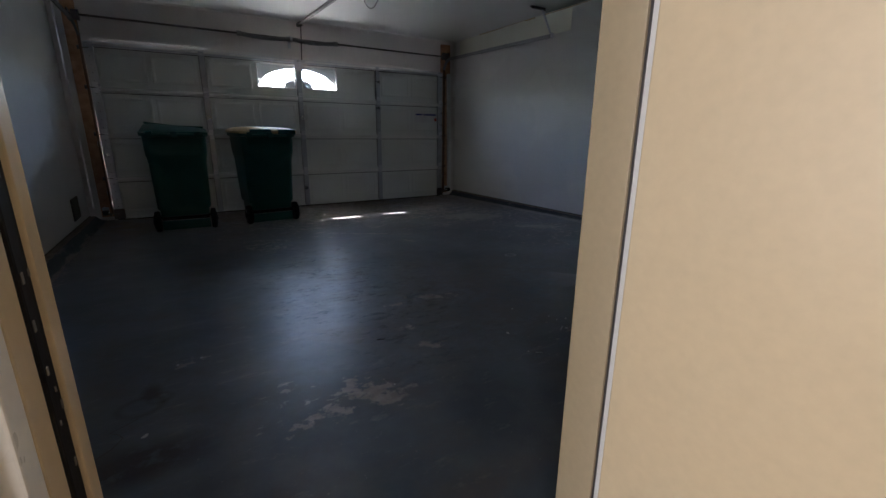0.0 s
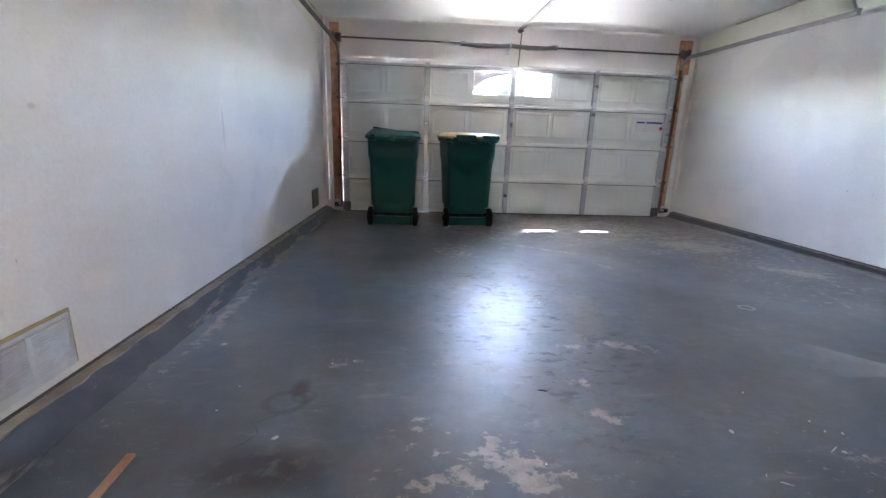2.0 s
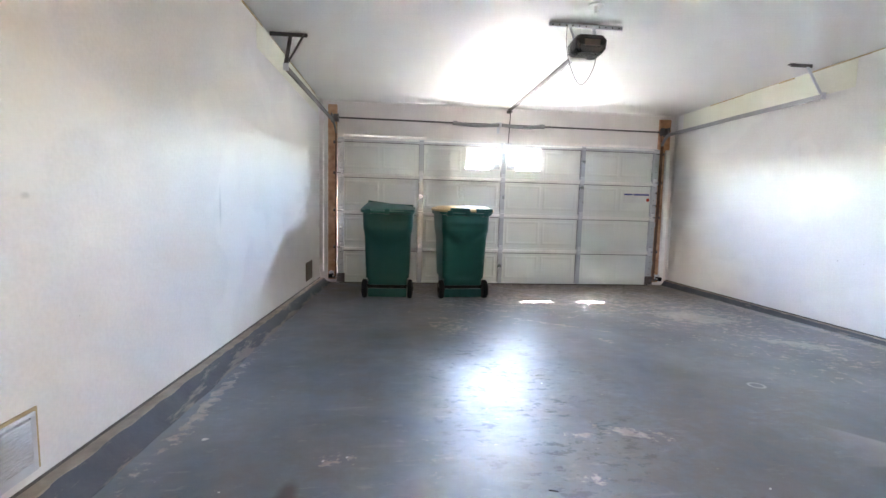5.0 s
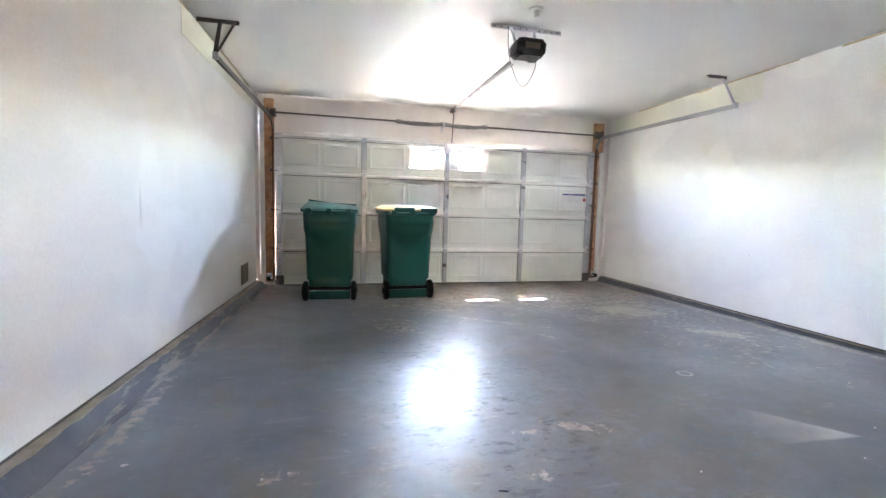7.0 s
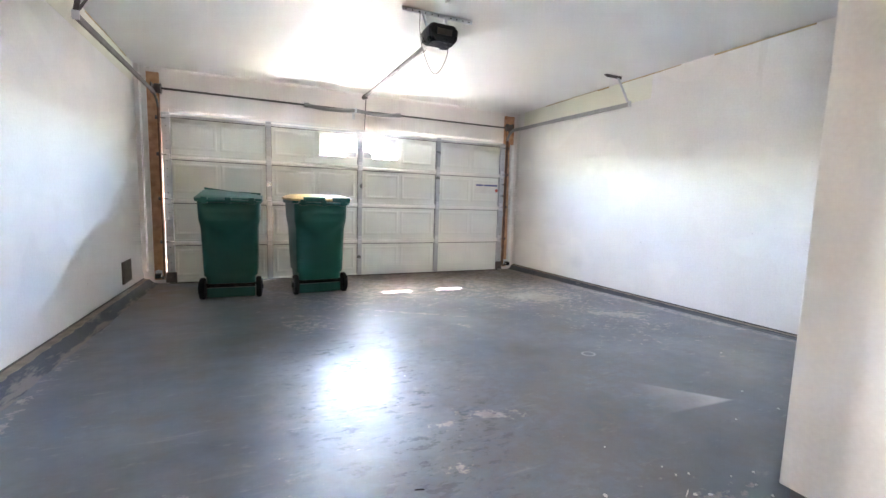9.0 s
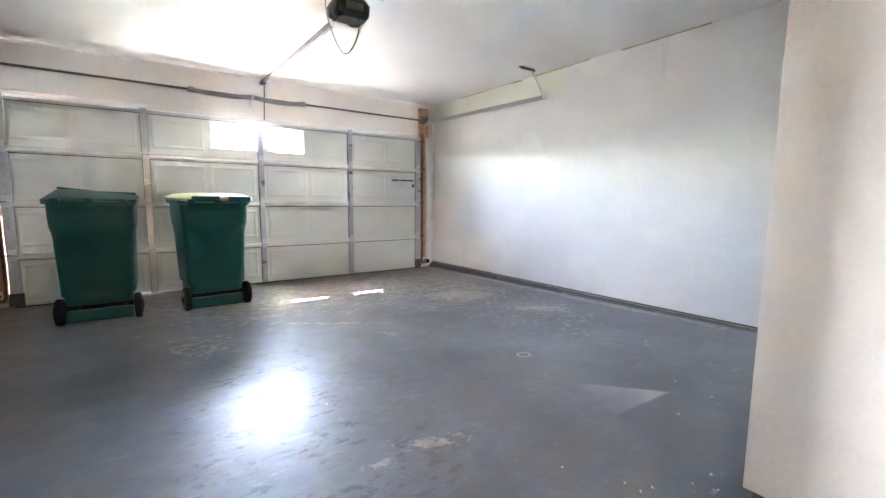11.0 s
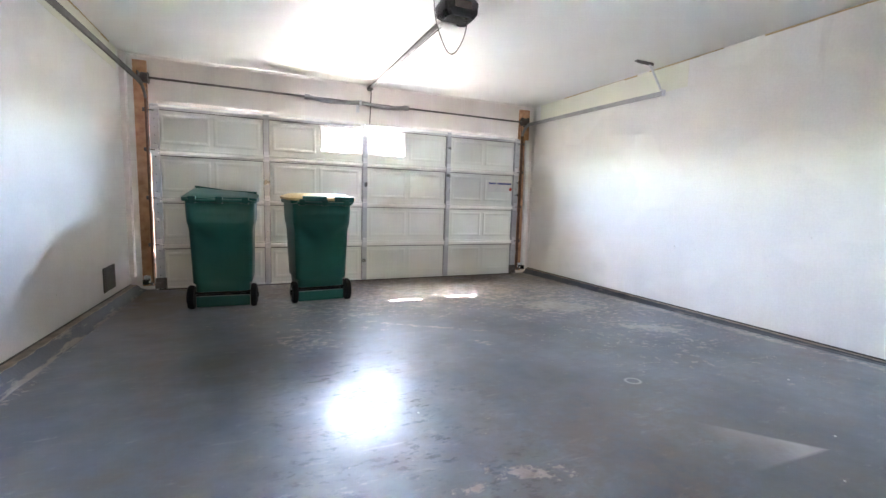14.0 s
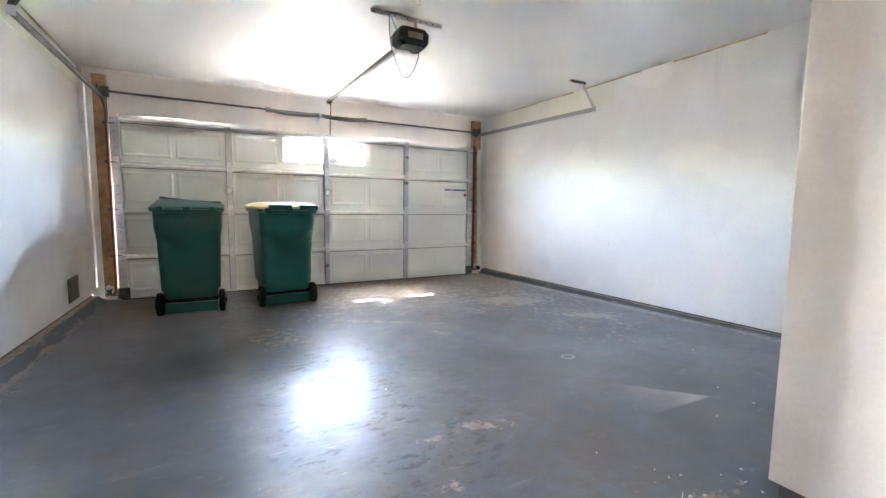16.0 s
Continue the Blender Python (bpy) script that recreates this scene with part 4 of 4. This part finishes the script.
# cord: out of the housing, down in a loop and back up
bm = bmesh.new()
pts = [(-0.12, 0.10, 0.20)]
for i in range(25):
    f = i / 24
    pts.append((-0.135 + 0.22 * f, 0.06 - 0.07 * f, 0.06 * (1 - f) - 0.05 * f - 0.27 * math.sin(math.pi * f) ** 0.55 + 0.010 * math.sin(9 * f)))
pts += [(0.085, 0.0, -0.02)]
sweep(bm, pts, circle(0.0035, 6), up=(0.1, 1, 0))
part("cord", bm, CORD, opener, "hanging grey cord", smooth=True)
# bracket and door arm at the far end of the rail
bm = bmesh.new()
box(bm, 0.115, 0.155, 2.95, 3.079, 0.15, 0.20, 0.003)
rod(bm, (0.08, 2.95, 0.15), (0.165, 2.95, 0.15), 0.010, 10)
part("header_bracket", bm, DARKSTEEL, opener)
bm = bmesh.new()
rod(bm, (0.135, 2.93, 0.15), (0.12, 2.945, -0.325), 0.007, 8)
part("door_arm", bm, DARKSTEEL, opener)

outlet = thing("ceiling_outlet", (-0.09, -3.20, ZC), "white ceiling outlet with a plug beside the opener", "outlet")
bm = bmesh.new()
rod(bm, (0, 0, -0.012), (0, 0, 0), 0.055, 20)
part("cover", bm, WHITE, outlet, smooth=True)
bm = bmesh.new()
rod(bm, (0.005, 0, -0.06), (0.005, 0, -0.012), 0.018, 12)
part("plug", bm, WHITE, outlet)

# ---- wheeled bins ----


def bin_(label, at, turn, lid_mat, lid_tilt, lid_label, warped):
    cart = thing("wheeled_bin", at, label, "wheeled bin", "wheeled bins")
    cart.rotation_euler[2] = radians(turn)
    # back (with wheels) faces -y; the body leans out towards the top
    rows = [(0.02, 0.225, -0.17, 0.20, 0.05), (0.035, 0.235, -0.18, 0.215, 0.05), (0.150, 0.238, -0.185, 0.24, 0.05), (0.165, 0.240, -0.235, 0.242, 0.05), (0.236, 0.242, -0.245, 0.245, 0.05), (0.252, 0.262, -0.250, 0.25, 0.05),
            (0.45, 0.268, -0.262, 0.29, 0.055), (0.70, 0.274, -0.285, 0.325, 0.055), (0.755, 0.275, -0.29, 0.335, 0.055), (0.80, 0.281, -0.296, 0.342, 0.055), (0.84, 0.291, -0.30, 0.345, 0.055), (0.90, 0.294, -0.302, 0.36, 0.055),
            (1.035, 0.297, -0.315, 0.375, 0.055), (1.04, 0.318, -0.35, 0.40, 0.055), (1.075, 0.321, -0.352, 0.403, 0.055), (1.08, 0.314, -0.345, 0.396, 0.055)]
    heights = sorted({r[0] for r in rows} | {0.25 + 0.05 * i for i in range(1, 9)} | {0.68 + 0.02 * i for i in range(18)})
    rings = []
    for z in heights:
        k = max(i for i in range(len(rows) - 1) if rows[i][0] <= z + 1e-6)
        f = min(1.0, (z - rows[k][0]) / (rows[k + 1][0] - rows[k][0]))
        w, y0, y1, r = [p + (q - p) * f for p, q in zip(rows[k][1:], rows[k + 1][1:])]
        ring = rounded(-w, w, y0, y1, z, r, 5)
        back = [(-w + r + (2 * w - 2 * r) * i / 16, y0, z) for i in range(1, 16)]
        ring = ring[:18] + back + ring[18:]
        out = []
        for x, y, zz in ring:
            if y < y0 + r and 0.25 < z < 1.036:
                # a shield-shaped upper panel swells out; below it the face is dished between two soft ribs
                edge = 0.70 + 0.15 * min(1.0, abs(x) / 0.26) ** 2
                swell = 1 / (1 + math.exp(-(z - edge) / (0.045 - 0.03 * min(1.0, abs(x) / 0.26))))
                near = max(0.0, 1 - (y - y0) / r)
                y += near * (-0.030 * swell * min(1.0, (1.04 - z) / 0.10) + 0.012 * math.cos(min(1.0, abs(x) / 0.24) * math.pi / 2) * (1 - swell))
            out.append((x, y, zz))
        rings.append(out)
    bm = bmesh.new()
    loft(bm, rings)
    body = part("body", bm, GREEN, cart, smooth=True)
    boxpart("axle_recess", (-0.236, 0.236, -0.205, -0.17, 0.112, 0.168), BLACK, body, 0.006, "black recess round the axle")
    bm = bmesh.new()
    box(bm, -0.238, 0.238, -0.235, -0.17, 0.012, 0.118, 0.014)
    part("heel_panel", bm, GREEN, body)
    # handle across the back, on three lugs
    bm = bmesh.new()
    rod(bm, (-0.27, -0.395, 1.045), (0.27, -0.395, 1.045), 0.015, 12)
    part("handle", bm, GREEN, cart, smooth=True)
    for x in (-0.22, 0.0, 0.22):
        bm = bmesh.new()
        box(bm, x - 0.03, x + 0.03, -0.41, -0.345, 1.02, 1.085, 0.008)
        part("lug", bm, GREEN, cart)
    # lid
    bm = bmesh.new()
    steps = [(0.0, 0.328, -0.385, 0.42, 0.07), (0.022, 0.333, -0.39, 0.425, 0.07), (0.035, 0.320, -0.375, 0.41, 0.07), (0.060, 0.26, -0.29, 0.34, 0.10), (0.066, 0.18, -0.2, 0.25, 0.1)]
    if warped:
        steps = [(z, w - 0.016, y0 + 0.015, y1 - 0.01, r) for z, w, y0, y1, r in steps]
        steps = [(z * (0.45 if z > 0.03 else 1.0) + (0.012 if z > 0.03 else 0), w, y0, y1, r) for z, w, y0, y1, r in steps]
    loft(bm, [rounded(-w, w, y0, y1, z, r) for z, w, y0, y1, r in steps])
    lid = part("lid", bm, lid_mat, cart, lid_label, smooth=True)
    for v in lid.data.vertices:
        if warped:
            v.co.z += 0.035 * max(0, -v.co.x / 0.33) * max(0, (v.co.y + 0.5)) - 0.012 * (v.co.x / 0.33) ** 2
    if warped:
        bm = bmesh.new()
        sweep(bm, [(-0.31 + 0.06 * i, 0.380, 0.031 + 0.035 * max(0.0, (0.30 - 0.06 * i) / 0.33) * 0.88) for i in range(11)], [(-0.012, -0.012), (0.012, -0.012), (0.010, 0.010), (-0.010, 0.010)])
        part("lid_ridge", bm, GREEN, lid, "dark green front edge of the lid")
    lid.location = (0, 0, 1.078)
    lid.rotation_euler = [radians(a) for a in lid_tilt]
    if not warped:
        for a, b in ((-0.215, 0.02), (0.10, 0.30)):
            bm = bmesh.new()
            box(bm, a, b, -0.405, -0.36, 1.06, 1.115, 0.008)
            part("lid_hinge", bm, GREEN, cart)
    # axle and wheels
    bm = bmesh.new()
    rod(bm, (-0.30, -0.215, 0.155), (0.30, -0.215, 0.155), 0.012, 10)
    part("axle", bm, RUBBER, cart)
    for s in (-1, 1):
        x0, x1 = s * 0.244, s * 0.304
        bm = bmesh.new()
        prof = [(0.0, 0.075), (0.004, 0.106), (0.014, 0.115), (0.046, 0.115), (0.056, 0.106), (0.060, 0.075)]
        loft(bm, [[(x0 + s * dx, -0.215 + r * math.cos(2 * math.pi * i / 28), 0.115 + r * math.sin(2 * math.pi * i / 28)) for i in range(28)] for dx, r in prof])
        wheel = part("wheel", bm, RUBBER, cart, "black rubber wheel", smooth=True)
        bm = bmesh.new()
        rod(bm, (x0 + s * 0.058, -0.215, 0.115), (x0 + s * 0.066, -0.215, 0.115), 0.07, 20)
        rod(bm, (x0 + s * 0.064, -0.215, 0.115), (x0 + s * 0.074, -0.215, 0.115), 0.024, 14)
        part("hub", bm, BLACK, wheel, smooth=True)
    return cart


bin_("dark green plastic wheeled bin with a warped, slightly raised green lid", (-1.640, -0.94, ground(-1.1)), -2.0, GREENLID, (5.2, 1.9, 0), "faded green lid, warped", True)
bin_("dark green plastic wheeled bin with a tan-yellow lid", (-0.735, -0.93, ground(-1.1)), 5.0, TAN, (1.0, -0.5, 0), "tan-yellow plastic lid", False)

# ---- wall vents ----
grille = thing("return_air_grille", (XL, -5.30, 0.0), "white stamped-steel return air grille low in the wall", "air grille")
y0, y1, z0, z1 = -0.42, 0.42, 0.222, 0.425
bm = bmesh.new()
for a, b, c, d in ((y0, y1, z0, z0 + 0.030), (y0, y1, z1 - 0.014, z1), (y0, y0 + 0.02, z0 + 0.030, z1 - 0.014), (y1 - 0.02, y1, z0 + 0.030, z1 - 0.014)):
    box(bm, 0.0, 0.010, a, b, c, d, 0.002)
part("grille_frame", bm, GRILLE, grille)
bm = bmesh.new()
box(bm, 0.0005, 0.002, y0 + 0.01, y1 - 0.01, z0 + 0.01, z1 - 0.01)
part("backing", bm, DARKGRILLE, grille)
for i in range(5):
    yy = y0 + 0.02 + (y1 - y0 - 0.04) * i / 5
    if i:
        boxpart("divider", (0.002, 0.014, yy - 0.010, yy + 0.010, z0 + 0.031, z1 - 0.015), GRILLE, grille)
for i in range(16):
    z = z0 + 0.033 + i * 0.0097
    bm = bmesh.new()
    vs = box(bm, 0.002, 0.0115, y0 + 0.021, y1 - 0.021, z, z + 0.0066)
    for v in vs:
        if v.co.x > 0.01:
            v.co.z -= 0.003
    part("slat", bm, GRILLE, grille)
bm = bmesh.new()
box(bm, 0.0, 0.005, y0 - 0.012, y1 + 0.012, z1, z1 + 0.012)
box(bm, 0.0, 0.005, y1, y1 + 0.012, z0, z1)
part("caulk", bm, STAIN, grille, "yellowed caulk round the grille")

small = thing("wall_vent", (XL, -0.72, 0.0), "small dark louvred vent low in the wall", "vent")
bm = bmesh.new()
box(bm, 0.0, 0.012, -0.17, 0.17, 0.165, 0.40, 0.003)
part("vent_frame", bm, DARKGRILLE, small)
for i in range(8):
    boxpart("slat", (0.012, 0.018, -0.14, 0.14, 0.185 + i * 0.025, 0.200 + i * 0.025), DARKGRILLE, small)

# strips of older cream paint left above the tracks
solid("trim_cream_east", (XR - 0.002, XR + 0.01, -2.60, -0.10, 2.36, ZC - 0.004), CREAM, "band of old cream paint above the door track", "trim")
solid("trim_cream_west", (XL - 0.01, XL + 0.002, -2.60, -0.10, 2.40, ZC - 0.004), CREAM, "band of old cream paint above the door track", "trim")

# dark strip at each wall's foot, with the gap's shade in its colour
for name, x, s, b0, b1 in (("west", XL, 1, 0.075, 0.215), ("east", XR, -1, 0.085, 0.122)):
    bm = bmesh.new()
    loft(bm, [[(x - s * 0.02, y, b - 0.012), (x + s * 0.0015, y, b - 0.012), (x + s * 0.0015, y, b + 0.002), (x - s * 0.02, y, b + 0.002)] for y, b in ((0.05, b0), (YB, b1))])
    tagged(part("trim_gap_" + name, bm, DARKGRILLE), "dark strip painting in the shade of the gap under the wall", "trim", kind="structure")

# ---- small wear: gap stains along the ceiling edge, chips on the floor ----
rnd = random.Random(11)
for name, x, s in (("east", XR, -1), ("west", XL, 1)):
    bm = bmesh.new()
    y = -0.3
    while y > -6.0:
        ln = rnd.uniform(0.15, 0.6)
        d = rnd.uniform(0.006, 0.022)
        if rnd.random() < 0.75:
            box(bm, min(x, x + s * 0.004), max(x, x + s * 0.004), y - ln, y, ZC - d, ZC - 0.001)
        y -= ln
    tagged(part("trim_joint_" + name, bm, STAIN), "yellowed torn tape along the wall and ceiling joint", "trim", kind="structure")


def chip(x, y, size, mat, label, category, turn=0.0, thick=0.003, ratio=0.6):
    bm = bmesh.new()
    r2 = random.Random(int(x * 1000) ^ int(y * 977))
    k = 7
    size *= 0.72 if ratio > 0.3 else 0.62
    ring = [(size * r2.uniform(0.35, 1) * math.cos(2 * math.pi * i / k), ratio * size * r2.uniform(0.35, 1) * math.sin(2 * math.pi * i / k)) for i in range(k)]
    loft(bm, [[(a, b, 0) for a, b in ring], [(a * 0.96, b * 0.96, thick) for a, b in ring]])
    ob = part("floor_chip" if mat is CHIP else "debris", bm, mat)
    ob.matrix_world = pose(x, y, ground(y) + 0.001, 1.1, 0, turn)
    return tagged(ob, label, category, group="paint chips on the floor" if mat is CHIP else "")


for x, y, sz, tn in ((-2.318, -4.483, 0.030, 10), (-1.869, -5.180, 0.024, 40), (-0.286, -5.195, 0.020, 80), (0.075, -5.334, 0.022, 20), (0.115, -5.218, 0.012, 60), (-0.05, -4.95, 0.010, 0), (0.06, -5.205, 0.012, 50),
                     (0.057, -5.146, 0.009, 20), (0.023, -5.312, 0.018, 0), (0.254, -5.292, 0.010, 70), (0.364, -5.308, 0.015, 10), (0.291, -5.361, 0.013, 0), (0.28, -5.423, 0.014, 30), (1.134, -4.796, 0.013, 0), (1.084, -5.008, 0.014, 70),
                     (-1.675, -4.656, 0.014, 15), (-1.768, -4.679, 0.011, 40), (0.75, -5.0, 0.010, 70), (1.7, -4.3, 0.018, 0), (-0.6, -3.9, 0.010, 0), (-1.0, -5.33, 0.007, 0), (-2.10, -4.86, 0.007, 0), (-2.12, -5.02, 0.008, 0)):
    chip(x, y, sz, CHIP, "chip of flaked white paint on the grey floor", "paint chip", tn)
# pale scratched streaks in the paint by the closet
for x, y, ln, tn in ((0.0, -5.296, 0.055, 28), (-0.30, -5.434, 0.05, -30), (-0.33, -5.40, 0.03, 50)):
    chip(x, y, ln, CHIP, "long pale scrape mark in the grey floor paint", "paint chip", tn, 0.001, 0.10)
stick = boxpart("wood_stick", (-0.013, 0.013, -0.15, 0.15, 0.0, 0.010), TIMBER, bevel=0.003)
stick.matrix_world = pose(-2.268, -5.40, ground(-5.40) + 0.002, -1.1, 0, 2)
tagged(stick, "short red-brown strip of wood on the floor", "wood strip")

bm = bmesh.new()
sweep(bm, [(0, 0, 0), (0.03, -0.012, 0.003), (0.055, -0.018, 0)], circle(0.004, 6))
twig = part("twig", bm, RUBBER)
twig.matrix_world = pose(-0.905, -4.915, ground(-4.92) + 0.004) @ Matrix.Scale(0.6, 4)
tagged(twig, "tiny dark twig lying on the grey floor", "twig")
bm = bmesh.new()
sweep(bm, [(-1.894, -5.053, ground(-5.053) + 0.002), (-1.935, -5.080, ground(-5.08) + 0.002), (-1.973, -5.100, ground(-5.10) + 0.002), (-1.945, -5.125, ground(-5.125) + 0.002), (-1.931, -5.153, ground(-5.153) + 0.002), (-1.955, -5.20, ground(-5.20) + 0.002), (-1.995, -5.235, ground(-5.235) + 0.002)],
      [(-0.0016, 0), (0.0016, 0), (0.0016, 0.0008), (-0.0016, 0.0008)])
tagged(part("floor_crack", bm, DARKGRILLE), "thin dark crack in the painted concrete floor", "crack", kind="structure")
